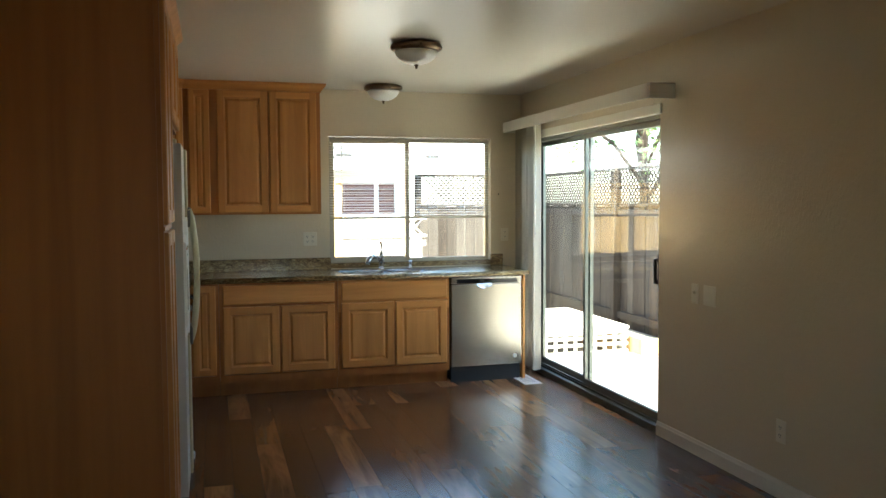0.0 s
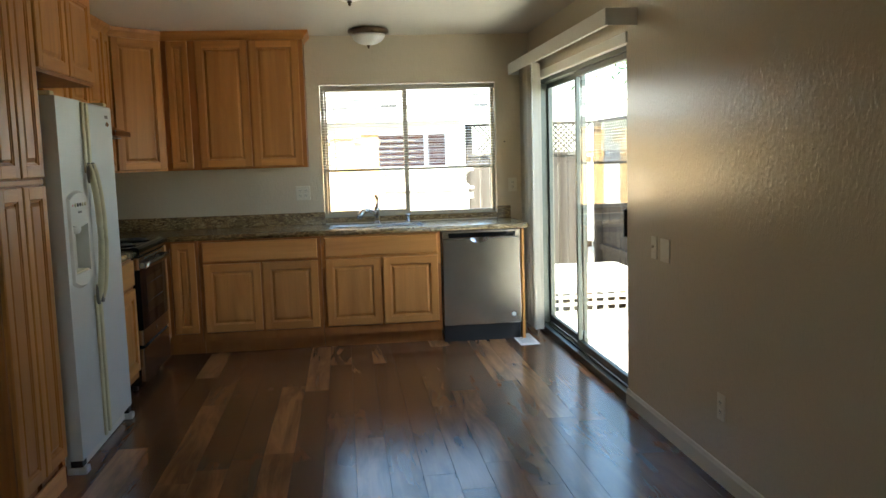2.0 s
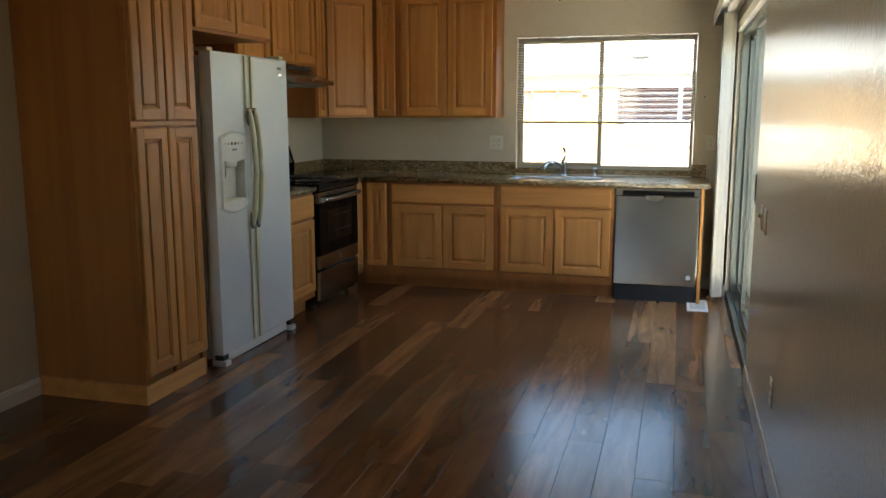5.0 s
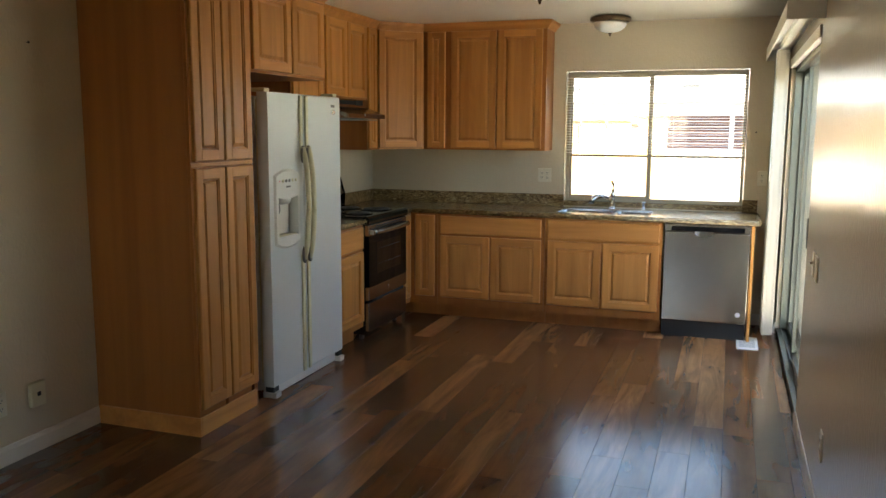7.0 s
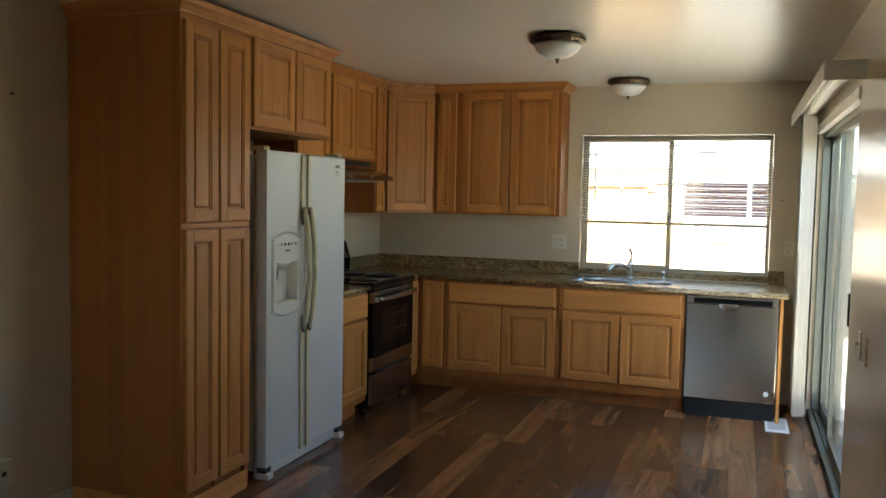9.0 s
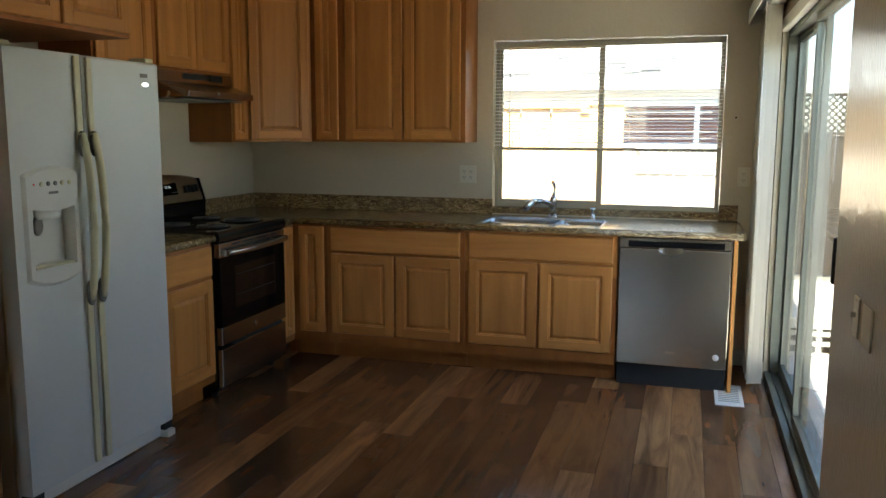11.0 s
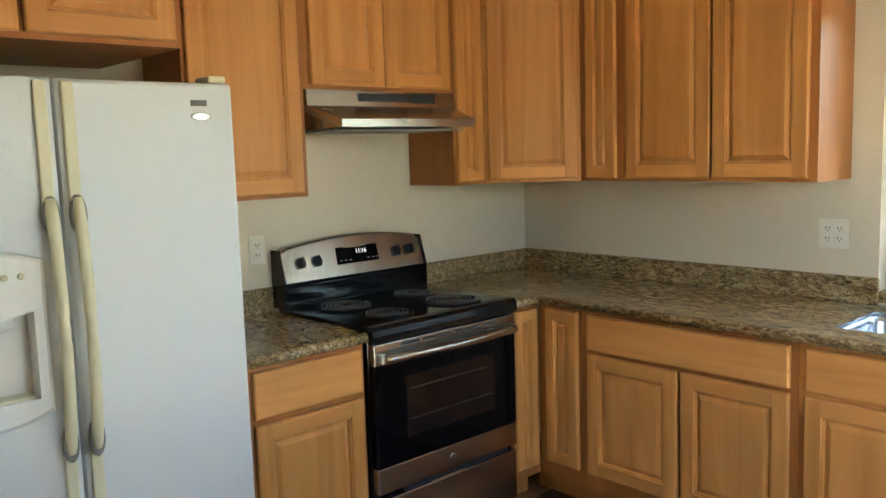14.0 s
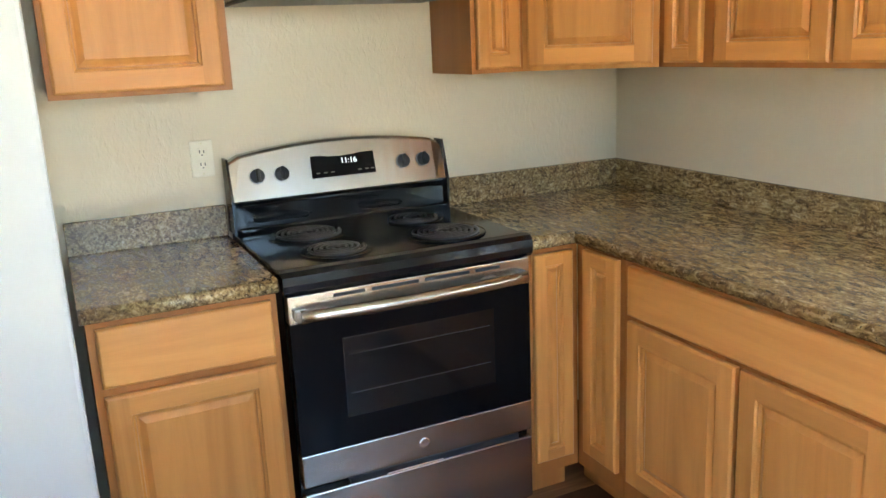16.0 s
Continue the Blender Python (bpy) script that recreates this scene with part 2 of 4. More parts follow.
# ---- mesh helpers ----
def box(bm, x0, y0, z0, x1, y1, z1, bevel=0.0, m=None):
    """One box between two corners, edges rounded by bevel."""
    part_bm = bmesh.new() if bevel else bm
    vs = [part_bm.verts.new(p) for p in ((x0, y0, z0), (x1, y0, z0), (x1, y1, z0), (x0, y1, z0), (x0, y0, z1), (x1, y0, z1), (x1, y1, z1), (x0, y1, z1))]
    for f in ((0, 3, 2, 1), (4, 5, 6, 7), (0, 1, 5, 4), (1, 2, 6, 5), (2, 3, 7, 6), (3, 0, 4, 7)):
        part_bm.faces.new([vs[i] for i in f])
    if bevel:
        bmesh.ops.bevel(part_bm, geom=part_bm.edges[:], offset=bevel, segments=2, affect="EDGES", profile=0.5)
        merge(bm, part_bm, m)
    elif m is not None:
        bmesh.ops.transform(bm, matrix=m, verts=vs)
    return bm


def merge(bm, other, m=None):
    """Adds other to bm and frees it."""
    table = {v: bm.verts.new(m @ v.co if m is not None else v.co) for v in other.verts}
    for f in other.faces:
        nf = bm.faces.new([table[v] for v in f.verts])
        nf.smooth = f.smooth
    other.free()


def lathe(bm, rings, n=28, m=None, cap=True):
    """A turned solid from (radius, height) rings."""
    loops = []
    for r, z in rings:
        loops.append([bm.verts.new((m or Matrix()) @ Vector((r * math.cos(2 * math.pi * i / n), r * math.sin(2 * math.pi * i / n), z))) for i in range(n)])
    for a, b in zip(loops, loops[1:]):
        for i in range(n):
            bm.faces.new((a[i], a[(i + 1) % n], b[(i + 1) % n], b[i])).smooth = True
    if cap:
        bm.faces.new(loops[0][::-1])
        bm.faces.new(loops[-1])
    return bm


def tube(bm, points, radius, n=10, flat=1.0, closed=False):
    """A round bar along points; flat squeezes it sideways."""
    pts = [Vector(p) for p in points]
    loops = []
    for i, p in enumerate(pts):
        a = pts[(i - 1) % len(pts)] if closed or i else p
        b = pts[(i + 1) % len(pts)] if closed or i < len(pts) - 1 else p
        d = (b - a).normalized()
        side = d.cross(Vector((0, 0, 1)))
        side = side.normalized() if side.length > 1e-3 else Vector((0, 1, 0))
        up = side.cross(d).normalized()
        loops.append([bm.verts.new(p + radius * (flat * math.cos(2 * math.pi * k / n) * side + math.sin(2 * math.pi * k / n) * up)) for k in range(n)])
    pairs = list(zip(loops, loops[1:])) + ([(loops[-1], loops[0])] if closed else [])
    for a, b in pairs:
        for k in range(n):
            bm.faces.new((a[k], a[(k + 1) % n], b[(k + 1) % n], b[k])).smooth = True
    if not closed:
        bm.faces.new(loops[0][::-1])
        bm.faces.new(loops[-1])
    return bm


def extrude_profile(bm, profile, along0, along1, axis="x", smooth=False):
    """Sweeps a closed 2D profile along one axis: x -> (y, z), y -> (x, z), z -> (x, y)."""
    def at(p, s):
        return {"x": (s, p[0], p[1]), "y": (p[0], s, p[1]), "z": (p[0], p[1], s)}[axis]
    a = [bm.verts.new(at(p, along0)) for p in profile]
    b = [bm.verts.new(at(p, along1)) for p in profile]
    n = len(profile)
    for i in range(n):
        bm.faces.new((a[i], a[(i + 1) % n], b[(i + 1) % n], b[i])).smooth = smooth
    bm.faces.new(a[::-1])
    bm.faces.new(b)
    return bm


def rings_rect(bm, w, h, levels):
    """Concentric rectangles (inset, depth) joined into a panelled front; depth goes to -y."""
    loops = []
    for inset, d in levels:
        loops.append([bm.verts.new(p) for p in ((inset, -d, inset), (w - inset, -d, inset), (w - inset, -d, h - inset), (inset, -d, h - inset))])
    for a, b in zip(loops, loops[1:]):
        for i in range(4):
            bm.faces.new((a[i], a[(i + 1) % 4], b[(i + 1) % 4], b[i]))
    bm.faces.new(loops[0][::-1])
    bm.faces.new(loops[-1])
    return bm


def mesh_of(name, bm):
    bmesh.ops.recalc_face_normals(bm, faces=bm.faces[:])
    me = bpy.data.meshes.new(name)
    bm.to_mesh(me)
    bm.free()
    return me


def part(name, bm, material, parent=None, label="", at=None):
    """Links a bmesh as one mesh object, under a thing or a part when a parent is given."""
    ob = new(name, mesh_of(name, bm))
    ob.data.materials.append(material)
    if parent is not None:
        ob.parent = parent
    if at is not None:
        ob.matrix_basis = at
    if label:
        tagged(ob, label)
    return ob


def thing(name, m, label, category, group="", kind=""):
    """An Empty at a thing's base, to parent its parts."""
    ob = new(name)
    ob.empty_display_size = 0.05
    ob.matrix_basis = m
    return tagged(ob, label, category, group, kind)


def structure(name, bm, material, label, category):
    return tagged(part(name, bm, material), label, category, "", "structure")


def B(*boxes, bevel=0.0):
    bm = bmesh.new()
    for b in boxes:
        box(bm, *b, bevel=bevel)
    return bm


# ---- the room ----
LX, RX, BY, SY, CZ = -0.35, 3.16, 7.30, -2.2, 2.43      # left, right, back and rear walls, ceiling
WX0, WX1, WZ0, WZ1 = 1.430, 2.875, 0.955, 2.04          # kitchen window
DY0, DY1, DZ1 = 4.872, 7.04, 2.03                        # sliding door
T = 0.14
structure("wall_north", B((LX - T, BY, -0.15, WX0, BY + T, CZ), (WX1, BY, -0.15, RX + T, BY + T, CZ), (WX0, BY, -0.15, WX1, BY + T, WZ0), (WX0, BY, WZ1, WX1, BY + T, CZ)), WALL, "cream painted kitchen wall with a window opening", "wall")
structure("wall_east", B((RX, SY, -0.15, RX + T, DY0, CZ), (RX, DY1, -0.15, RX + T, BY - 0.002, CZ), (RX, DY0, DZ1, RX + T, DY1, CZ)), WALL, "cream textured semi-gloss wall beside the sliding door", "wall")
structure("wall_west", B((LX - T, SY, -0.15, LX, BY - 0.002, CZ)), WALL, "cream painted wall behind fridge and pantry", "wall")
RWX0, RWX1, RWZ0, RWZ1 = 1.0, 1.95, 1.2, 2.05             # unseen rear window opening, added to light the room from behind
structure("wall_south", B((LX - T, SY - T, -0.15, RWX0, SY - 0.002, CZ), (RWX1, SY - T, -0.15, RX + T, SY - 0.002, CZ), (RWX0, SY - T, -0.15, RWX1, SY - 0.002, RWZ0), (RWX0, SY - T, RWZ1, RWX1, SY - 0.002, CZ)), WALL, "plain cream painted rear wall", "wall")
structure("ceiling", B((LX - T, 3.56, CZ, RX + T, BY + T, CZ + 0.12)), CEIL, "smooth glossy off-white kitchen ceiling", "ceiling")
structure("ceiling_textured", B((LX - T, SY - T, CZ - 0.004, RX + T, 3.558, CZ + 0.12)), CEIL_ROUGH, "textured off-white ceiling of the dining area", "ceiling")
floor = structure("floor", B((LX, SY, -0.15, RX, BY, -0.008)), SUBFLOOR, "dark brown wood-look vinyl plank floor", "floor")


def baseboard(name, axis, a0, a1, wall, out):
    """A moulded skirting along one wall; out is +1 or -1 away from the wall."""
    prof = [(wall, 0), (wall + out * 0.013, 0), (wall + out * 0.013, 0.068), (wall + out * 0.009, 0.076), (wall + out * 0.006, 0.088), (wall, 0.09)]
    structure(name, extrude_profile(bmesh.new(), prof, a0, a1, axis), TRIM, "white painted moulded baseboard along the wall", "baseboard")


baseboard("baseboard", "y", SY, DY0 - 0.004, RX - 0.001, -1)
baseboard("baseboard", "y", SY, 3.68, LX + 0.001, 1)
baseboard("baseboard", "x", 2.985, RX - 0.002, BY - 0.001, -1)
baseboard("baseboard", "y", DY1 + 0.004, BY - 0.016, RX - 0.001, -1)


# ---- kitchen window ----
def kitchen_window():
    w = thing("window_1", pose(0, 0, 0), "aluminium sliding kitchen window with two panes", "window", kind="structure")
    y0, y1 = BY + 0.065, BY + 0.105
    x0, x1, z0, z1 = WX0 + 0.002, WX1 - 0.002, WZ0 + 0.002, WZ1 - 0.002
    part("window_frame", B((x0, y0, z0, x0 + 0.028, y1, z1), (x1 - 0.028, y0, z0, x1, y1, z1), (x0 + 0.028, y0, z0, x1 - 0.028, y1, z0 + 0.03), (x0 + 0.028, y0, z1 - 0.03, x1 - 0.028, y1, z1), bevel=0.002), ALU, w)
    part("mullion", B((2.107, y0 - 0.006, z0 + 0.03, 2.143, y1 - 0.003, z1 - 0.03), bevel=0.002), ALU, w)
    s = part("sash", B((x0 + 0.030, y0 + 0.004, z0 + 0.03, x0 + 0.048, y1 - 0.012, z1 - 0.03), (x0 + 0.048, y0 + 0.004, z0 + 0.03, 2.105, y1 - 0.012, z0 + 0.05), (x0 + 0.048, y0 + 0.004, z1 - 0.05, 2.105, y1 - 0.012, z1 - 0.03)), ALU, w)
    for a, b, y in ((x0 + 0.045, 2.11, y0 + 0.014), (2.14, x1 - 0.026, y0 + 0.024)):
        p = part("pane", B((a, y, z0 + 0.028, b, y + 0.004, z1 - 0.028)), GLASS, w)
        p.visible_shadow = False
    return w


kitchen_window()
structure("window_sill", B((WX0 + 0.002, BY - 0.002, WZ0 - 0.04, WX1 - 0.002, BY + 0.062, WZ0 + 0.003)), GRANITE, "polished granite sill under the kitchen window", "window sill")


def mini_blind():
    b = thing("mini_blind", pose(0, 0, 0), "half-lowered white horizontal mini blind in the window", "blind")
    x0, x1, y = WX0 + 0.010, WX1 - 0.010, BY + 0.030
    part("head_rail", B((x0, y - 0.014, 1.995, x1, y + 0.014, 2.024), bevel=0.002), ALU, b)
    # Backlit shade is put into the bottom rail by the darker metal.
    part("bottom_rail", B((x0, y - 0.012, 1.334, x1, y + 0.012, 1.354), bevel=0.002), ALU, b, "bottom rail darkened to read as backlit")
    slat = bmesh.new()
    box(slat, x0, -0.012, -0.0005, x1, 0.012, 0.0005)
    me = mesh_of("slat", slat)
    me.materials.append(BLIND)
    n = 29
    for i in range(n):
        o = new("slat", me)
        o.parent = b
        o.matrix_basis = pose(0, y, 1.366 + i * (1.985 - 1.366) / (n - 1), 9 + 3 * math.sin(i * 2.1), 0, 0)
    for x in (x0 + 0.12, 0.5 * (x0 + x1) - 0.16, 0.5 * (x0 + x1) + 0.16, x1 - 0.12):
        part("cord", tube(bmesh.new(), [(x, y - 0.013, 1.35), (x, y - 0.013, 1.995)], 0.0012, 5), BLIND, b)
    part("wand", tube(bmesh.new(), [(x0 + 0.10, y - 0.02, 1.33), (x0 + 0.10, y - 0.02, 1.99)], 0.0035, 6), BLIND, b, "clear plastic tilt wand")


mini_blind()


# ---- sliding door, valance and vertical blind ----
def sliding_door():
    d = thing("door_1", pose(0, 0, 0), "sliding glass patio door in a dark aluminium frame", "door", kind="structure")
    xa, xb = RX + 0.030, RX + 0.125
    part("door_frame", B((xa, DY0 + 0.002, 0.0, xb, DY0 + 0.032, DZ1 - 0.002), (xa, DY1 - 0.032, 0.0, xb, DY1 - 0.002, DZ1 - 0.002), (xa, DY0 + 0.032, DZ1 - 0.04, xb, DY1 - 0.032, DZ1 - 0.002)), ALU_DARK, d)
    part("threshold", B((RX + 0.004, DY0 + 0.002, -0.04, xb + 0.04, DY1 - 0.002, 0.045), (xa + 0.01, DY0 + 0.032, 0.045, xa + 0.016, DY1 - 0.032, 0.06), (xa + 0.05, DY0 + 0.032, 0.045, xa + 0.053, DY1 - 0.032, 0.06), bevel=0.003), ALU_DARK, d, "dark aluminium threshold with tracks")
    for y0, y1, x, mat in ((DY0 + 0.034, 6.08, xa + 0.018, ALU_DARK), (6.03, DY1 - 0.034, xa + 0.054, ALU_DARK)):
        z0, z1 = 0.062, DZ1 - 0.042
        p = part("door_panel", B((x, y0, z0, x + 0.03, y0 + 0.036, z1), (x, y1 - 0.036, z0, x + 0.03, y1, z1), (x, y0 + 0.036, z0, x + 0.03, y1 - 0.036, z0 + 0.05), (x, y0 + 0.036, z1 - 0.036, x + 0.03, y1 - 0.036, z1), bevel=0.003), mat, d)
        g = part("pane", B((x + 0.012, y0 + 0.033, z0 + 0.047, x + 0.018, y1 - 0.033, z1 - 0.033)), GLASS, p)
        g.visible_shadow = False
        if y0 < 5:
            h = bmesh.new()
            box(h, x - 0.012, y0 + 0.004, 0.93, x - 0.001, y0 + 0.042, 1.13, 0.004)
            box(h, x - 0.05, y0 + 0.012, 0.95, x - 0.030, y0 + 0.036, 1.11, 0.006)
            box(h, x - 0.034, y0 + 0.014, 0.95, x - 0.008, y0 + 0.034, 0.975, 0.003)
            box(h, x - 0.034, y0 + 0.014, 1.085, x - 0.008, y0 + 0.034, 1.11, 0.003)
            part("handle", h, BLACK_MATT, p, "black pull handle")
    part("head_trim", B((RX - 0.012, DY0 - 0.02, DZ1 - 0.012, RX + 0.028, DY1 + 0.02, DZ1 + 0.05), bevel=0.004), TRIM, d, "cream painted wooden head trim")


sliding_door()


def valance():
    v = thing("valance", pose(0, 0, 0), "cream blind valance box above the sliding door", "valance")
    y0, y1, x0, z0, z1 = 4.700, BY - 0.02, RX - 0.175, 2.09, 2.18
    part("front_board", B((x0, y0, z0, x0 + 0.006, y1, z1), bevel=0.002), BLIND, v)
    part("end_cap", B((x0 + 0.0065, y0, z0, RX - 0.001, y0 + 0.006, z1), bevel=0.002), BLIND, v)
    part("end_cap", B((x0 + 0.0065, y1 - 0.006, z0, RX - 0.001, y1, z1)), BLIND, v)
    part("top_board", B((x0 + 0.0065, y0 + 0.0065, z1 - 0.006, RX - 0.001, y1 - 0.0065, z1 - 0.001)), BLIND, v)
    part("track", B((RX - 0.10, y0 + 0.02, z1 - 0.045, RX - 0.055, y1 - 0.02, z1 - 0.008), bevel=0.003), TRIM, v, "metal carrier track inside the box")


valance()


def vertical_blind():
    v = thing("vertical_blind", pose(0, 0, 0), "cream vertical blind slats stacked beside the door", "blind")
    n = 13
    prof = [(-0.044, 0.0), (-0.02, 0.006), (0.02, 0.006), (0.044, 0.0), (0.02, 0.0048), (-0.02, 0.0048)]
    me = mesh_of("slat", extrude_profile(bmesh.new(), prof, 0.06, 2.125, "z"))
    me.materials.append(VANE)
    for i in range(n):
        o = new("slat", me)
        o.parent = v
        o.matrix_basis = pose(RX - 0.077, 6.70 + i * 0.037, 0, 0, 0, 22 + 9 * math.sin(i * 1.7))
    part("chain", tube(bmesh.new(), [(RX - 0.125, 6.66, 1.15), (RX - 0.125, 6.66, 2.13)], 0.002, 5), VANE, v)
    part("wand", tube(bmesh.new(), [(RX - 0.128, 6.62, 1.2), (RX - 0.128, 6.62, 2.13)], 0.004, 6), WHITE_PLASTIC, v)


vertical_blind()


# ---- cabinets ----
def raised_door(name, w, h, parent, at, flat=False):
    """A raised-panel cupboard door; a slab with an eased edge when flat."""
    t = 0.020
    if flat:
        lv = [(0, 0.0005), (0, t - 0.005), (0.004, t - 0.001), (0.007, t)]
    else:
        s = min(0.055, w * 0.27)
        lv = [(0, 0.0005), (0, t - 0.005), (0.004, t - 0.001), (0.007, t), (s, t), (s + 0.003, t - 0.005), (s + 0.008, t - 0.006), (s + 0.011, t - 0.0135), (s + 0.016, t - 0.0135), (s + 0.032 if w > 0.25 else s + 0.024, t - 0.004)]
    ob = part(name, rings_rect(bmesh.new(), w, h, lv), MAPLE_X if flat else MAPLE, parent, at=at)
    if not flat:
        s = min(0.055, w * 0.27)
        for zz in (0.0, h - s):
            b = bmesh.new()
            box(b, s, -t - 0.0008, zz + (0.007 if zz == 0 else 0), w - s, -t + 0.004, zz + s - (0.007 if zz else 0.0))
            part("door_rail", b, MAPLE_X, ob)
    return ob


def cabinet(name, at, w, depth, z0, z1, fronts, label, group, toe=False, rails=(), stiles=()):
    """A cabinet unit: front at local y = 0, body behind it. fronts: (x0, x1, z0, z1, kind)."""
    c = thing(name, at, label, "cabinet", group)
    zb = 0.108 if toe else z0
    part("body", B((0.0, 0.019, zb, w, depth, z1)), MAPLE_SHADED, c)
    part("face_frame", B((0.0, 0.0, zb, 0.035, 0.0185, z1), (w - 0.035, 0.0, zb, w, 0.0185, z1), (0.035, 0.0, zb, w - 0.035, 0.0185, zb + 0.06), (0.035, 0.0, z1 - 0.05, w - 0.035, 0.0185, z1), *[(a, 0.0, zb + 0.06, b, 0.0185, z1 - 0.05) for a, b in stiles], *[(0.035, 0.001, a, w - 0.035, 0.0185, b) for a, b in rails]), MAPLE_SHADED, c)
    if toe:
        part("toe_kick", B((0.0, 0.080, 0.0, w, 0.095, 0.1075)), MAPLE_SHADED, c)
    for x0, x1, a, b, kind in fronts:
        raised_door("drawer_front" if kind == "drawer" else "cabinet_door", x1 - x0, b - a, c, pose(x0, 0, a), kind == "drawer")
    return c


FY = BY - 0.61                        # base face frames of the back run
FX = LX + 0.61                        # base face frames of the left run
BASE = "maple base cabinets"
UPPER = "maple wall cabinets"
CT = 0.868                            # underside of the worktop
cabinet("base_cabinet", pose(0.262, FY, 0), 0.24, 0.60, 0, CT - 0.002, [(0.048, 0.218, 0.175, 0.855, "door")], "narrow maple corner base cabinet with raised-panel door", BASE, True)
part("toe_return", B((-0.084, 0.08, 0.0, -0.0005, 0.095, 0.1075)), MAPLE_SHADED, bpy.data.objects["base_cabinet"])
cabinet("base_cabinet", pose(0.504, FY, 0), 0.899, 0.60, 0, CT - 0.002, [(0.028, 0.446, 0.175, 0.688, "door"), (0.461, 0.872, 0.175, 0.688, "door"), (0.028, 0.872, 0.706, 0.852, "drawer")], "maple base cabinet with two doors and wide drawer", BASE, True, rails=[(0.685, 0.71)], stiles=[(0.44, 0.467)])
cabinet("sink_cabinet", pose(1.405, FY, 0), 0.908, 0.60, 0, 0.62, [(0.026, 0.444, 0.175, 0.688, "door"), (0.460, 0.882, 0.175, 0.688, "door"), (0.026, 0.882, 0.706, 0.852, "drawer")], "maple sink base cabinet with false drawer front", BASE, True, stiles=[(0.44, 0.467)])
part("sink_cabinet_rail", B((0.0, 0.0, 0.6205, 0.908, 0.0185, CT - 0.002)), MAPLE_X, bpy.data.objects["sink_cabinet"])
cabinet("base_cabinet", pose(FX, 5.262, 0, 0, 0, 90), 0.470, 0.60, 0, CT - 0.002, [(0.020, 0.452, 0.155, 0.672, "door"), (0.020, 0.452, 0.695, 0.850, "drawer")], "maple base cabinet with drawer between fridge and range", BASE, True, rails=[(0.67, 0.70)])
cabinet("base_cabinet", pose(FX, 6.512, 0, 0, 0, 90), 0.176, 0.60, 0, CT - 0.002, [(0.010, 0.150, 0.155, 0.850, "door")], "narrow maple base cabinet beside the range", BASE, True)
tagged(part("end_panel", B((2.940, FY - 0.02, 0.0, 2.962, BY - 0.004, CT - 0.002), bevel=0.002), MAPLE), "maple end panel closing the dishwasher bay", "panel")

UB, UT = 1.385, 2.372
UY, UX = BY - 0.305, LX + 0.305
cabinet("wall_cabinet", pose(0.264, UY, 0), 1.058, 0.30, UB, UT, [(0.040, 0.196, UB + 0.014, UT - 0.012, "door"), (0.250, 0.640, UB + 0.014, UT - 0.012, "door"), (0.652, 1.026, UB + 0.014, UT - 0.012, "door")], "maple wall cabinet with three raised-panel doors", UPPER, stiles=[(0.19, 0.255)])
cabinet("wall_cabinet", pose(UX, 5.262, 0, 0, 0, 90), 0.476, 0.30, UB, UT, [(0.014, 0.452, UB + 0.014, UT - 0.012, "door")], "maple wall cabinet between fridge and range hood", UPPER)
cabinet("wall_cabinet", pose(UX, 5.740, 0, 0, 0, 90), 0.758, 0.30, 1.785, UT, [(0.026, 0.376, 1.800, UT - 0.012, "door"), (0.382, 0.736, 1.800, UT - 0.012, "door")], "short maple wall cabinet over the range hood", UPPER)
cabinet("wall_cabinet", pose(UX, 6.500, 0, 0, 0, 90), 0.190, 0.30, UB, UT, [(0.014, 0.172, UB + 0.014, UT - 0.012, "door")], "narrow maple wall cabinet beside the range hood", UPPER)


def corner_cabinet():
    c = thing("corner_cabinet", pose(0, 0, 0), "diagonal maple corner wall cabinet with one door", "cabinet", UPPER)
    a, b = (UX, 6.692), (0.262, UY)
    prof = [(LX + 0.002, 6.692), a, b, (0.262, BY - 0.002), (LX + 0.002, BY - 0.002)]
    part("body", extrude_profile(bmesh.new(), prof, UB, UT, "z"), MAPLE, c)
    w = math.dist(a, b)
    n = (0.7071 * 0.002, -0.7071 * 0.002)
    raised_door("cabinet_door", w - 0.036, UT - UB - 0.026, c, pose(a[0] + 0.7071 * 0.018 + n[0], a[1] + 0.7071 * 0.018 + n[1], UB + 0.014, 0, 0, 45))


corner_cabinet()
PY0, PY1, PX = 3.685, 4.236, 0.285
cabinet("pantry_cabinet", pose(PX, PY0, 0, 0, 0, 90), PY1 - PY0, PX - LX - 0.002, 0.0, 2.335, [(0.018, 0.268, 1.392, 2.302, "door"), (0.280, 0.538, 1.392, 2.302, "door"), (0.018, 0.268, 0.135, 1.360, "door"), (0.280, 0.538, 0.135, 1.360, "door")], "tall maple pantry cabinet with four raised-panel doors", "tall maple cabinets", rails=[(1.345, 1.405)], stiles=[(0.260, 0.288)])
part("plinth", B((-0.012, -0.012, 0.0, 0.003, PX - LX - 0.016, 0.098), (0.003, -0.012, 0.0, PY1 - PY0 - 0.03, -0.001, 0.098), bevel=0.003), MAPLE_X, bpy.data.objects["pantry_cabinet"])
part("mid_bead", B((-0.003, -0.006, 1.367, PY1 - PY0, 0.0, 1.385), bevel=0.002), MAPLE_X, bpy.data.objects["pantry_cabinet"])
cabinet("fridge_cabinet", pose(PX, PY1 + 0.002, 0, 0, 0, 90), 0.872, PX - LX - 0.002, 1.858, 2.335, [(0.018, 0.432, 1.874, 2.322, "door"), (0.446, 0.852, 1.874, 2.322, "door")], "deep maple cabinet above the refrigerator", "tall maple cabinets")


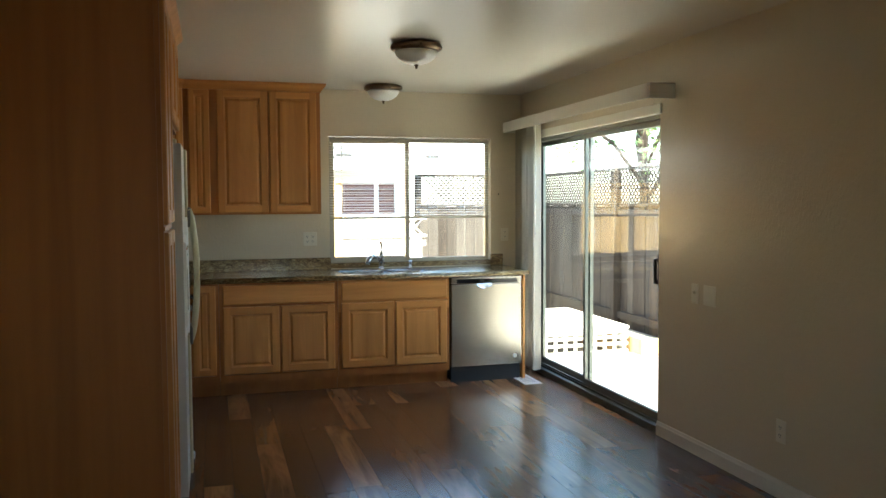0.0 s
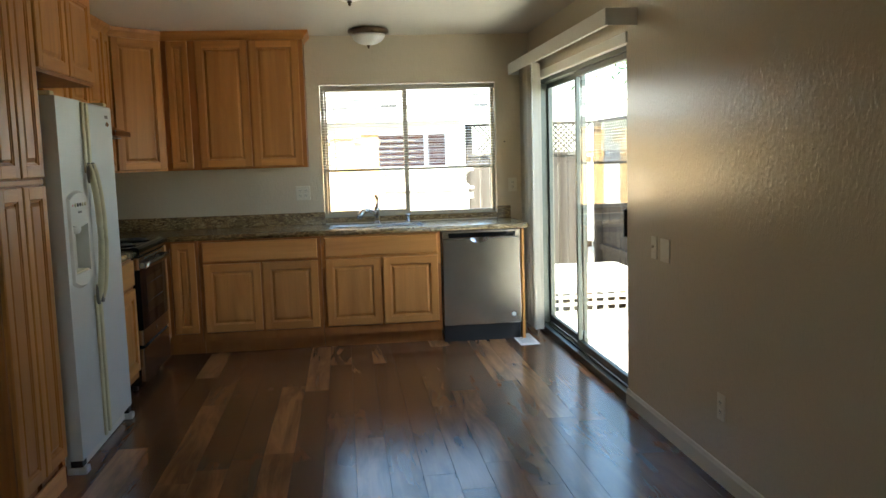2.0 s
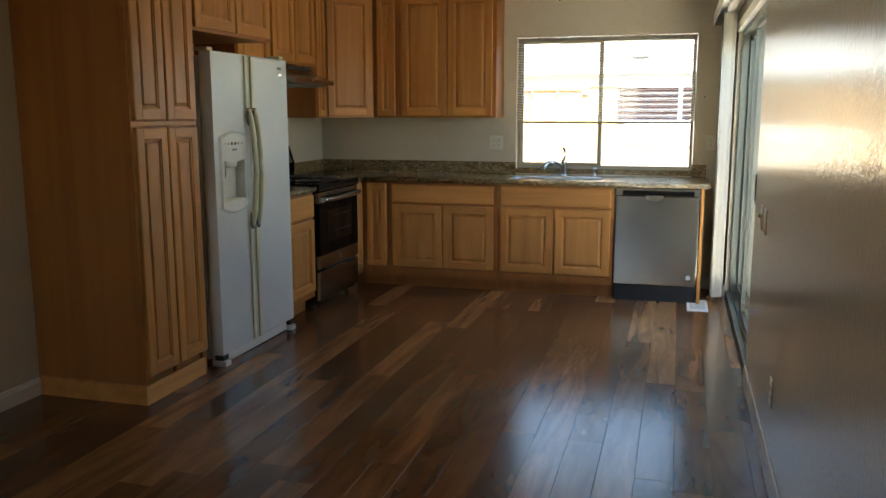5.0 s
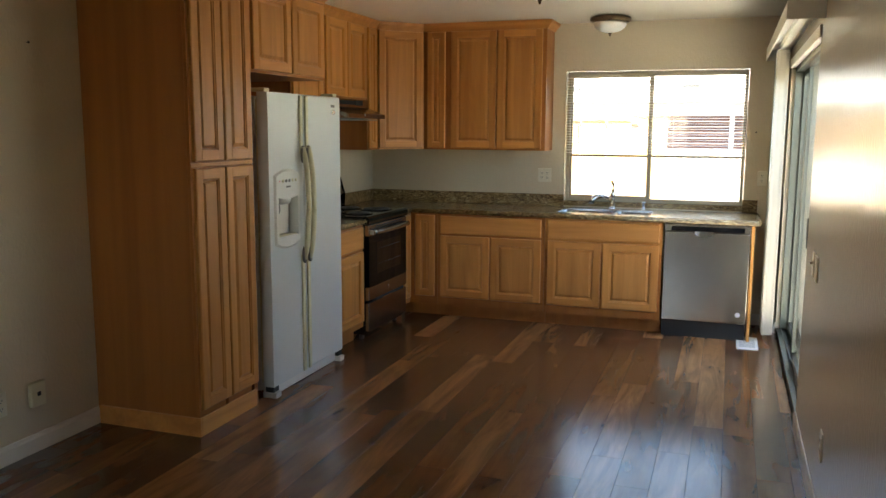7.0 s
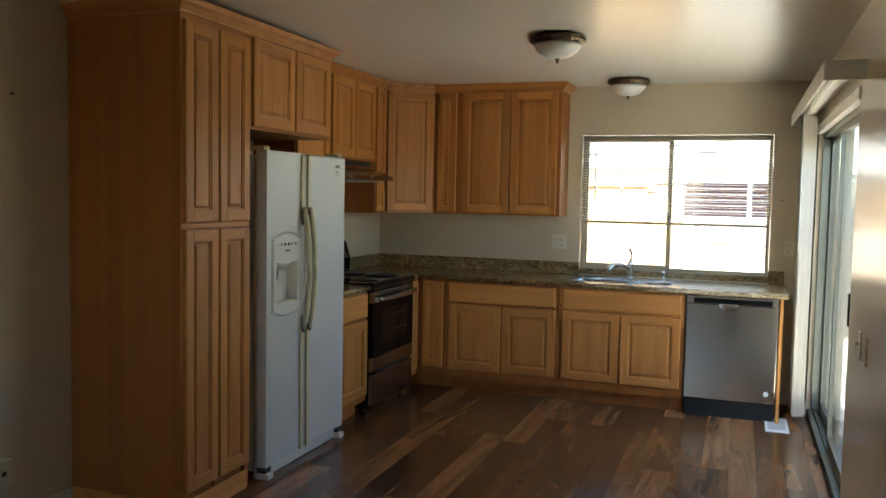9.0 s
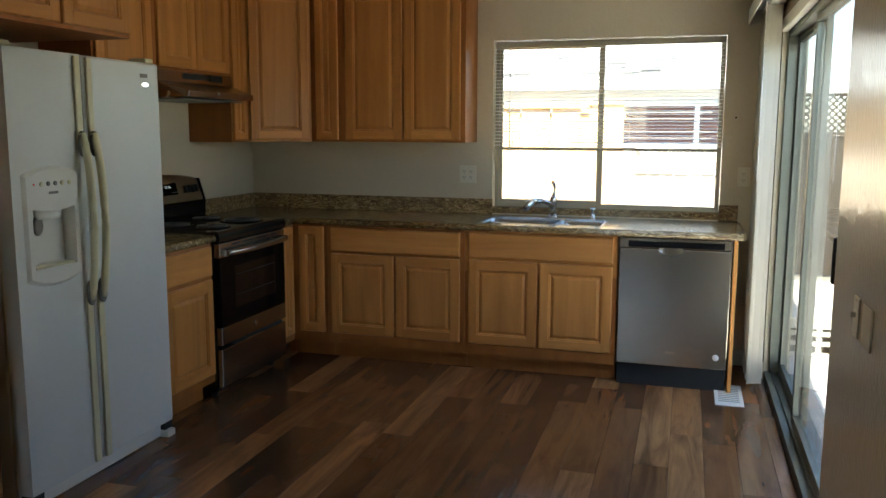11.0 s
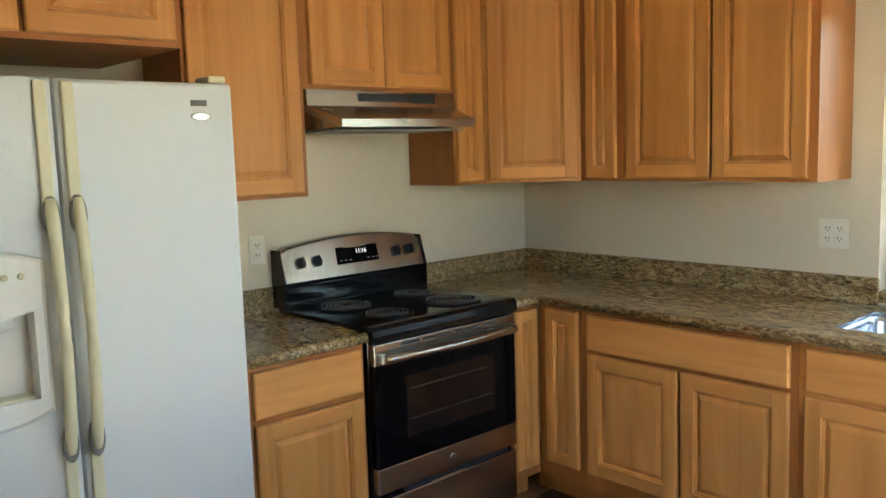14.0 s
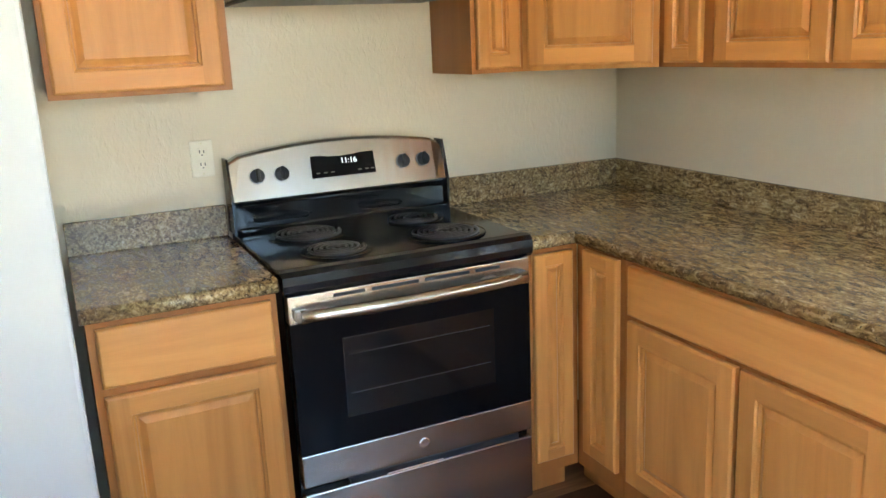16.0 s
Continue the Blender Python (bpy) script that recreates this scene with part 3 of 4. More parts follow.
def crown(points, group_name):
    """A cove cornice that follows cabinet fronts; points run with the room on the right-hand side."""
    prof = [(0.0, 0.0), (0.008, 0.0), (0.012, 0.012), (0.026, 0.030), (0.040, 0.042), (0.046, 0.056), (0.046, 0.066), (0.0, 0.066)]
    bm = bmesh.new()
    pts = [Vector((*p, 0)) for p, z in points]
    loops = []
    for i, p in enumerate(pts):
        dirs = []
        if i:
            dirs.append((pts[i] - pts[i - 1]).normalized())
        if i < len(pts) - 1:
            dirs.append((pts[i + 1] - pts[i]).normalized())
        norms = [Vector((d.y, -d.x, 0)) for d in dirs]
        n = sum(norms, Vector()).normalized()
        n = n / max(0.3, n.dot(norms[0]))
        loops.append([bm.verts.new(p + n * o + Vector((0, 0, points[i][1] + h))) for o, h in prof])
    k = len(prof)
    for a, b in zip(loops, loops[1:]):
        for i in range(k):
            bm.faces.new((a[i], a[(i + 1) % k], b[(i + 1) % k], b[i]))
    bm.faces.new(loops[0][::-1])
    bm.faces.new(loops[-1])
    tagged(part("crown_moulding", bm, MAPLE_X), "maple crown moulding on top of the cabinets", "moulding", group_name)


crown([((LX + 0.001, PY0), 2.333), ((PX, PY0), 2.333), ((PX, PY1 + 0.874), 2.333), ((UX - 0.02, PY1 + 0.874), 2.333)], "crown mouldings")
crown([((UX, 5.262), 2.362), ((UX, 6.692), 2.362), ((0.262, UY), 2.362), ((1.322, UY), 2.362), ((1.322, BY - 0.002), 2.362)], "crown mouldings")


# ---- worktop, backsplash, sink and tap ----
SX0, SX1, SYA, SYB = 1.46, 2.21, 6.80, 7.16
CF, CL = BY - 0.645, LX + 0.645       # front edges of the worktop


def worktop():
    w = thing("worktop", pose(0, 0, 0), "brown speckled granite worktop with rounded edge", "countertop")
    top, bot, r = 0.908, CT, 0.020
    slabs = ((LX + 0.001, CF + r, bot, SX0, BY - 0.001, top), (SX1, CF + r, bot, 2.985, BY - 0.001, top), (SX0, CF + r, bot, SX1, SYA, top), (SX0, SYB, bot, SX1, BY - 0.001, top), (LX + 0.001, 6.507, bot, CL - r, CF + r, top))
    for q in slabs:
        part("slab", B(q), GRANITE, w)
    part("slab", B((LX + 0.001, 5.250, bot, CL - r, 5.735, top)), GRANITE, w)

    def nose(axis, a0, a1, line, out):
        n = 8
        prof = [(line + out * r * math.sin(math.pi * i / n), (top + bot) / 2 - (top - bot) / 2 * math.cos(math.pi * i / n)) for i in range(n + 1)]
        return extrude_profile(bmesh.new(), prof, a0, a1, axis, True)
    part("edge", nose("x", CL - r, 2.985, CF + r, -1), GRANITE, w)
    part("edge", nose("y", 6.507, CF + r, CL - r, 1), GRANITE, w)
    part("edge", nose("y", 5.250, 5.735, CL - r, 1), GRANITE, w)
    part("edge", nose("y", CF + r, BY - 0.001, 2.985, 1), GRANITE, w)
    z0, z1 = top + 0.0005, 1.010
    for b in ((LX + 0.022, BY - 0.021, z0, WX0 + 0.004, BY - 0.001, z1), (WX1 - 0.004, BY - 0.021, z0, 2.985, BY - 0.001, z1), (LX + 0.001, 6.507, z0, LX + 0.021, BY - 0.001, z1), (LX + 0.001, 5.250, z0, LX + 0.021, 5.735, z1)):
        part("backsplash", B(b, bevel=0.003), GRANITE, w)


worktop()


def sink():
    s = thing("sink", pose(0, 0, 0), "double-bowl stainless steel undermount sink", "sink")
    split = SX0 + 0.44
    for x0, x1, d in ((SX0 + 0.001, split - 0.012, 0.20), (split + 0.012, SX1 - 0.001, 0.17)):
        bm = bmesh.new()
        y0, y1, top = SYA + 0.001, SYB - 0.001, 0.895
        levels = [(0.0, top), (0.012, top - 0.004), (0.018, top - 0.02), (0.024, top - d + 0.03), (0.045, top - d + 0.006), (0.07, top - d)]
        loops = []
        for inset, z in levels:
            rad = 0.05 + 0.2 * inset
            pts = []
            for cx, cy, a0 in ((x1 - inset - rad, y1 - inset - rad, 0), (x0 + inset + rad, y1 - inset - rad, 90), (x0 + inset + rad, y0 + inset + rad, 180), (x1 - inset - rad, y0 + inset + rad, 270)):
                for k in range(6):
                    a = radians(a0 + 18 * k)
                    pts.append(bm.verts.new((cx + rad * math.cos(a), cy + rad * math.sin(a), z)))
            loops.append(pts)
        n = len(loops[0])
        for a, b in zip(loops, loops[1:]):
            for i in range(n):
                bm.faces.new((a[i], a[(i + 1) % n], b[(i + 1) % n], b[i])).smooth = True
        bm.faces.new(loops[-1])
        bowl = part("bowl", bm, SINK, s)
        part("drain", lathe(bmesh.new(), [(0.045, 0.0), (0.045, 0.003), (0.038, 0.004), (0.03, 0.001)], 20, Matrix.Translation(((x0 + x1) / 2, (y0 + y1) / 2, 0.895 - d + 0.001))), CHROME, bowl)
    part("divider", B((split - 0.0125, SYA + 0.001, 0.72, split + 0.0125, SYB - 0.001, 0.890), bevel=0.004), SINK, s)
    part("rim", B((SX0 + 0.0005, SYA + 0.0005, 0.880, SX0 + 0.01, SYB - 0.0005, 0.9075), (SX1 - 0.01, SYA + 0.0005, 0.880, SX1 - 0.0005, SYB - 0.0005, 0.9075), (SX0 + 0.01, SYA + 0.0005, 0.880, SX1 - 0.01, SYA + 0.01, 0.9075), (SX0 + 0.01, SYB - 0.01, 0.880, SX1 - 0.01, SYB - 0.0005, 0.9075)), SINK, s)


sink()


def faucet(x, y):
    f = thing("faucet", pose(x, y, 0.908), "chrome single-lever kitchen faucet with pull-out spout", "faucet")
    part("base_plate", lathe(bmesh.new(), [(0.030, 0.0), (0.030, 0.004), (0.026, 0.010), (0.024, 0.012)]), CHROME, f)
    part("column", lathe(bmesh.new(), [(0.022, 0.012), (0.021, 0.08), (0.024, 0.10), (0.024, 0.125), (0.016, 0.140)]), CHROME, f)
    spout = bmesh.new()
    tube(spout, [(0, -0.005, 0.070), (-0.03, -0.04, 0.095), (-0.065, -0.08, 0.112), (-0.095, -0.112, 0.112)], 0.017, 12)
    sp = part("spout", spout, CHROME, f)
    head = bmesh.new()
    tube(head, [(-0.092, -0.109, 0.113), (-0.118, -0.136, 0.106), (-0.140, -0.158, 0.084), (-0.148, -0.166, 0.060)], 0.022, 14)
    part("spray_head", head, CHROME, sp, "chrome pull-out spray head")
    part("nozzle", lathe(bmesh.new(), [(0.017, 0.0), (0.018, 0.006), (0.015, 0.010)], 16, Matrix.Translation((-0.149, -0.167, 0.052))), GREY_PLASTIC, sp)
    lever = bmesh.new()
    tube(lever, [(0.0, 0.0, 0.135), (0.006, 0.008, 0.160), (0.008, 0.016, 0.190), (0.0, 0.006, 0.218), (-0.006, -0.004, 0.226)], 0.012, 10)
    part("lever", lever, CHROME, f)


faucet(1.855, 7.205)
sd = thing("soap_dispenser", pose(2.11, 7.205, 0.908), "short chrome soap dispenser beside the faucet", "soap dispenser")
part("body", lathe(bmesh.new(), [(0.02, 0), (0.02, 0.004), (0.014, 0.008), (0.014, 0.05), (0.018, 0.054), (0.018, 0.066), (0.010, 0.07)]), CHROME, sd)


# ---- dishwasher ----
def dishwasher():
    d = thing("dishwasher", pose(2.322, FY - 0.02, 0), "stainless steel built-in dishwasher with pocket handle", "dishwasher")
    w = 0.610
    part("body", B((0.004, 0.045, 0.10, w - 0.004, 0.58, 0.862)), BLACK_MATT, d)
    door = bmesh.new()
    box(door, 0.0, 0.0, 0.13, w, 0.044, 0.805, 0.006)
    dr = part("door_panel", door, STEEL, d)
    part("control_strip", B((0.0, 0.0, 0.807, w, 0.044, 0.862), bevel=0.004), STEEL, d)
    part("dark_band", B((0.05, -0.002, 0.813, w - 0.04, 0.004, 0.848), bevel=0.001), BLACK, d, "glossy black control band")
    h = bmesh.new()
    n = 12
    for i in range(n):
        a, b = i / n, (i + 1) / n
        za, zb = 0.792 - 0.022 * math.sin(math.pi * a), 0.792 - 0.022 * math.sin(math.pi * b)
        xa, xb = 0.22 + 0.13 * a, 0.22 + 0.13 * b
        vs = [h.verts.new(p) for p in ((xa, -0.004, 0.812), (xb, -0.004, 0.812), (xb, -0.014, zb), (xa, -0.014, za), (xa, 0.002, 0.812), (xb, 0.002, 0.812), (xb, 0.002, zb), (xa, 0.002, za))]
        for f in ((0, 1, 2, 3), (4, 7, 6, 5), (3, 2, 6, 7), (0, 4, 5, 1)):
            h.faces.new([vs[q] for q in f])
    part("handle", h, CHROME, dr, "curved chrome pocket handle")
    part("handle_slot", B((0.225, -0.003, 0.800, 0.345, 0.002, 0.811)), DARK_SLOT, dr)
    part("badge", lathe(bmesh.new(), [(0.018, 0), (0.018, 0.002), (0.012, 0.003)], 20, pose(w - 0.06, -0.0005, 0.20, 90, 0, 0)), WHITE_PLASTIC, dr)
    part("maker_plate", B((w / 2 - 0.03, -0.002, 0.205, w / 2 + 0.03, 0.001, 0.214)), CHROME, dr)
    part("toe_panel", B((0.004, 0.03, 0.0, w - 0.004, 0.045, 0.127)), BLACK_MATT, d)


dishwasher()


# ---- refrigerator ----
def refrigerator():
    y0, w = 4.328, 0.908
    r = thing("refrigerator", pose(0.335, y0, 0, 0, 0, 90), "white side-by-side refrigerator with ice dispenser", "refrigerator")
    part("body", B((0.004, 0.085, 0.04, w - 0.004, 0.665, 1.735), bevel=0.006), FRIDGE, r)
    part("gasket", B((0.012, 0.068, 0.09, w - 0.012, 0.0845, 1.72)), CREAM, r, "yellowed door gasket")
    split = 0.396
    dx0, dx1, dz0, dz1 = 0.045, 0.338, 0.862, 1.325
    # the freezer door, built round the dispenser recess
    fz = bmesh.new()
    rad = 0.02
    n = 5
    for x0, x1, z0, z1 in ((0.0, dx0 + 0.03, 0.07, 1.757), (dx1 - 0.03, split - 0.004, 0.07, 1.757), (dx0 + 0.03, dx1 - 0.03, 0.07, 0.93), (dx0 + 0.03, dx1 - 0.03, 1.17, 1.757)):
        box(fz, x0, 0.0, z0, x1, 0.067, z1)
    bmesh.ops.remove_doubles(fz, verts=fz.verts[:], dist=0.0001)
    fd = part("freezer_door", fz, FRIDGE, r)
    fr = bmesh.new()
    box(fr, split + 0.004, 0.0, 0.07, w, 0.067, 1.757, 0.012)
    rd = part("fridge_door", fr, FRIDGE, r)
    disp = bmesh.new()
    # rounded surround with a bowed top
    def outline(grow, n=10):
        pts = []
        for i in range(n + 1):
            u = i / n
            pts.append((dx0 - grow + u * (dx1 - dx0 + 2 * grow), dz1 + grow - 0.03 * (2 * u - 1) ** 2 * 1.0))
        for i in range(n + 1):
            u = 1 - i / n
            pts.append((dx0 - grow + u * (dx1 - dx0 + 2 * grow), dz0 - grow + 0.03 * (2 * u - 1) ** 2))
        return pts
    hole = []
    nn = 11
    for i in range(nn):
        u = i / (nn - 1)
        hole.append((dx0 + 0.035 + u * (dx1 - dx0 - 0.07), 1.165 - 0.012 * math.sin(math.pi * u)))
    for i in range(nn):
        u = 1 - i / (nn - 1)
        hole.append((dx0 + 0.035 + u * (dx1 - dx0 - 0.07), 0.935))
    outer, mid = outline(0.0), outline(-0.012)
    loops = [[disp.verts.new((x, -0.0005, z)) for x, z in outer], [disp.verts.new((x, -0.012, z)) for x, z in mid], [disp.verts.new((x, -0.012, z)) for x, z in hole], [disp.verts.new((x, 0.05, z)) for x, z in hole]]
    k = len(outer)
    for a, b in zip(loops, loops[1:]):
        for i in range(k):
            disp.faces.new((a[i], a[(i + 1) % k], b[(i + 1) % k], b[i]))
    disp.faces.new(loops[-1])
    dp = part("dispenser", disp, WHITE_PLASTIC, fd, "off-white ice and water dispenser")
    for x in (0.095, 0.132, 0.168, 0.204, 0.240, 0.280):
        part("button", lathe(bmesh.new(), [(0.009, 0), (0.009, 0.003), (0.006, 0.005)] if x > 0.11 else [(0.004, 0), (0.003, 0.002)], 14, pose(x, -0.012, 1.258, 90, 0, 0)), RED_LED if x < 0.11 else GREY_PLASTIC if 0.15 < x < 0.22 else CREAM, dp)
    part("maker_plate", B((0.168, -0.0135, 1.218, 0.218, -0.0125, 1.228)), GREY_PLASTIC, dp)
    part("ice_paddle", lathe(bmesh.new(), [(0.032, 0), (0.030, 0.006), (0.02, 0.010)], 18, pose(0.165, 0.048, 1.095, 90, 0, 0) @ Matrix.Diagonal((0.8, 1.25, 1, 1))), GREY_PLASTIC, dp, "grey oval ice lever")
    part("chute", lathe(bmesh.new(), [(0.045, 1.120), (0.055, 1.135), (0.055, 1.160)], 20, Matrix.Translation((0.205, 0.030, 0.0)) @ Matrix.Diagonal((1.2, 0.6, 1, 1))), WHITE_PLASTIC, dp, "rounded ice chute")
    part("drip_tray", B((dx0 + 0.045, -0.006, 0.936, dx1 - 0.045, 0.046, 0.944), bevel=0.002), CREAM, dp)
    for door, xs in ((fd, split - 0.034), (rd, split + 0.034)):
        for za, zb in ((1.405, 1.75), (0.075, 0.80)):
            part("trim_strip", B((xs - 0.016, -0.014, za, xs + 0.016, -0.0005, zb), bevel=0.005), CREAM, door, "yellowed plastic trim strip")
        grip = bmesh.new()
        pts = []
        for i in range(17):
            u = i / 16
            pts.append((xs, -0.016 - 0.036 * math.sin(math.pi * u) ** 0.6, 0.775 + 0.670 * u))
        tube(grip, pts, 0.016, 12)
        hd = part("handle", grip, CREAM, door, "bowed cream plastic handle")
        for z in (0.80, 1.405):
            cap = bmesh.new()
            lathe(cap, [(0.0215, -0.001), (0.0215, 0.012), (0.018, 0.014)], 18, pose(xs, -0.014, z, 90, 0, 0) @ Matrix.Diagonal((1, 2.4, 1, 1)))
            part("handle_boot", cap, GREY_PLASTIC, hd, "dark grey handle mount")
    badge = part("badge", B((w - 0.135, -0.002, 1.690, w - 0.085, 0.001, 1.707)), GREY_PLASTIC, rd)
    part("maker_plate", lathe(bmesh.new(), [(0.012, 0), (0.012, 0.002), (0.009, 0.003)], 20, pose(w - 0.105, -0.0005, 1.660, 90, 0, 0) @ Matrix.Diagonal((2.6, 1, 1, 1))), CHROME, rd)
    part("grille", B((0.02, 0.03, 0.005, w - 0.02, 0.084, 0.066), bevel=0.003), WHITE_PLASTIC, r, "white toe grille")
    for x in (0.035, w - 0.035):
        part("foot", B((x - 0.03, -0.012, 0.0, x + 0.03, 0.08, 0.034), bevel=0.006), FRIDGE, r)
        part("hinge", B((x - 0.03, 0.005, 0.036, x + 0.03, 0.06, 0.068), bevel=0.003), BLACK_MATT, r, "black lower door hinge")
        part("hinge_cover", B((x - 0.028, 0.02, 1.7585, x + 0.028, 0.11, 1.780), bevel=0.006), CREAM, r, "cream top hinge cover")


refrigerator()


# ---- range and hood ----
def text_part(name, body, size, parent, at, mat):
    cu = bpy.data.curves.new(name, "FONT")
    cu.body, cu.size, cu.align_x, cu.align_y, cu.extrude = body, size, "CENTER", "CENTER", 0.0004
    tmp = bpy.data.objects.new(name, cu)
    me = bpy.data.meshes.new_from_object(tmp)
    bpy.data.objects.remove(tmp)
    me.materials.append(mat)
    ob = new(name, me)
    ob.parent = parent
    ob.matrix_basis = at
    return ob


def kitchen_range():
    w = 0.744
    r = thing("range", pose(0.297, 5.747, 0.010, 0, 0, 90), "black and stainless electric coil range", "range")
    part("body", B((0.0, 0.03, 0.03, w, 0.62, 0.885), bevel=0.003), BLACK, r)
    for x in (0.05, w - 0.05):
        for y in (0.08, 0.56):
            part("foot", lathe(bmesh.new(), [(0.018, -0.010), (0.018, 0.031)], 12, Matrix.Translation((x, y, 0))), BLACK_MATT, r)
    # drawer
    dw = bmesh.new()
    box(dw, 0.003, -0.004, 0.055, w - 0.003, 0.029, 0.268, 0.006)
    d = part("drawer", dw, STEEL_X, r)
    part("drawer_grip", B((0.14, -0.002, 0.269, w - 0.05, 0.024, 0.286), bevel=0.002), BLACK_MATT, d, "dark pull recess above the drawer")
    part("drawer_pull", B((0.25, -0.010, 0.2685, 0.43, 0.004, 0.276), bevel=0.002), CHROME, d)
    # oven door: steel bands around black glass
    od = bmesh.new()
    box(od, 0.003, -0.006, 0.290, w - 0.003, 0.029, 0.388, 0.004)
    dr = part("oven_door", od, STEEL_X, r)
    part("door_glass", B((0.003, -0.006, 0.3885, w - 0.003, 0.029, 0.770), bevel=0.003), BLACK_GLASS, dr, "glossy black oven door glass")
    part("oven_window", rings_rect(bmesh.new(), 0.47, 0.235, [(0, -0.004), (0, 0.0005), (0.004, 0.0012)]), BLACK, dr, at=pose(0.145, -0.0065, 0.475))
    for z in (0.545, 0.66):
        part("oven_rack", tube(bmesh.new(), [(0.16, -0.0085, z), (0.60, -0.0085, z)], 0.0009, 5), COIL, dr)
    part("top_band", B((0.003, -0.006, 0.7705, w - 0.003, 0.029, 0.848), bevel=0.003), STEEL_X, dr)
    for a, b in ((0.13, 0.22), (0.24, 0.38), (0.40, 0.54), (0.56, 0.64)):
        part("vent_slot", B((a, -0.0075, 0.829, b, 0.0, 0.838)), DARK_SLOT, dr)
    hb = bmesh.new()
    pts = [(0.03 + (w - 0.06) * i / 14, -0.030 - 0.022 * math.sin(math.pi * i / 14), 0.796) for i in range(15)]
    tube(hb, pts, 0.019, 12)
    h = part("handle", hb, STEEL_X, dr, "bowed stainless bar handle")
    for x in (0.035, w - 0.035):
        part("handle_mount", B((x - 0.018, -0.034, 0.781, x + 0.018, -0.0065, 0.812), bevel=0.006), STEEL_X, h)
    part("badge", lathe(bmesh.new(), [(0.017, 0), (0.017, 0.002), (0.013, 0.003)], 22, pose(w / 2, -0.006, 0.338, 90, 0, 0)), CHROME, dr)
    # cooktop with rolled front edge
    ct = bmesh.new()
    prof = [(-0.012, 0.862), (-0.016, 0.880), (-0.012, 0.902), (0.0, 0.914), (0.02, 0.917), (0.045, 0.912), (0.60, 0.912), (0.60, 0.886), (0.03, 0.886), (0.0, 0.850)]
    extrude_profile(ct, prof, -0.006, w + 0.006, "x")
    top = part("cooktop", ct, BLACK, r)
    for cx, cy, rad in ((0.20, 0.165, 0.086), (0.19, 0.415, 0.104), (0.55, 0.175, 0.106), (0.55, 0.42, 0.084)):
        br = part("drip_bowl", lathe(bmesh.new(), [(rad + 0.022, 0.9125), (rad + 0.020, 0.918), (rad + 0.010, 0.917), (rad * 0.5, 0.9135), (0.01, 0.9130)], 30, Matrix.Translation((cx, cy, 0))), BLACK, top)
        pts = []
        turns = 5 if rad > 0.1 else 4
        for i in range(turns * 22 + 1):
            a = 2 * math.pi * i / 22
            rr = 0.018 + (rad - 0.018) * i / (turns * 22)
            pts.append((cx + rr * math.cos(a), cy + rr * math.sin(a), 0.9205))
        part("coil", tube(bmesh.new(), pts, 0.0042, 6), COIL, br, "spiral heating coil")
        part("coil_support", B((cx - rad, cy - 0.003, 0.9135, cx + rad, cy + 0.003, 0.917), (cx - 0.003, cy - rad, 0.9135, cx + 0.003, cy + rad, 0.917)), COIL, br)
    # backguard: black riser below, arched and leaning steel control panel above
    part("riser", B((0.0, 0.565, 0.9125, w, 0.635, 1.02), bevel=0.006), BLACK, r)
    part("riser_bead", tube(bmesh.new(), [(0.012, 0.560, 1.000), (w - 0.012, 0.560, 1.000)], 0.007, 8), BLACK, r)
    part("riser_foot", B((0.004, 0.535, 0.9128, w - 0.004, 0.564, 0.935), bevel=0.008), BLACK, r)
    bg = bmesh.new()
    n = 20
    front, back = [], []
    def arch(u):
        return 1.150 + 0.035 * (1 - (2 * u - 1) ** 2)
    for i in range(n + 1):
        u = i / n
        x = u * w
        zt = arch(u) - (0.012 if i in (0, n) else 0)
        front.append((bg.verts.new((x, 0.548, 1.018)), bg.verts.new((x, 0.585, zt - 0.008)), bg.verts.new((x, 0.595, zt)), bg.verts.new((x, 0.635, zt)), bg.verts.new((x, 0.635, 1.018))))
    for a, b in zip(front, front[1:]):
        for k in range(4):
            bg.faces.new((a[k], b[k], b[k + 1], a[k + 1]))
        bg.faces.new((a[4], b[4], b[0], a[0]))
    bg.faces.new(front[0])
    bg.faces.new(front[-1][::-1])
    guard = part("control_panel", bg, STEEL_X, r, "arched stainless control panel")
    for x0, x1 in ((-0.008, -0.0005), (w + 0.0005, w + 0.008)):
        prof = [(0.545, 0.913), (0.542, 1.02), (0.582, 1.150), (0.64, 1.150), (0.64, 0.913)]
        part("side_cap", extrude_profile(bmesh.new(), prof, x0, x1, "x"), BLACK, r)
    lean = math.degrees(math.atan2(0.585 - 0.548, 0.137))
    def on_panel(x, z, out=0.0):
        f = (z - 1.018) / 0.137
        return pose(x, 0.548 + 0.037 * f - out, z, 90 - lean, 0, 0)
    for x in (0.085, 0.165, 0.590, 0.665):
        kb = bmesh.new()
        lathe(kb, [(0.024, 0.0), (0.023, 0.010), (0.021, 0.012)], 24, on_panel(x, 1.090))
        box(kb, -0.006, -0.022, 0.010, 0.006, 0.022, 0.028, 0.003, on_panel(x, 1.090))
        part("knob", kb, BLACK_MATT, guard, "black control knob")
    part("clock_display", B((-0.112, -0.036, -0.001, 0.112, 0.040, 0.004), bevel=0.003), BLACK_GLASS, guard, "black clock display", at=on_panel(0.375, 1.098))
    text_part("clock_digits", "11:16", 0.026, guard, on_panel(0.395, 1.112, 0.0048), LED)
    for x in (0.285, 0.31, 0.335, 0.43, 0.455, 0.475):
        part("key_mark", B((-0.006, -0.002, 0.004, 0.006, 0.002, 0.0046)), GREY_PLASTIC, guard, at=on_panel(x, 1.078))
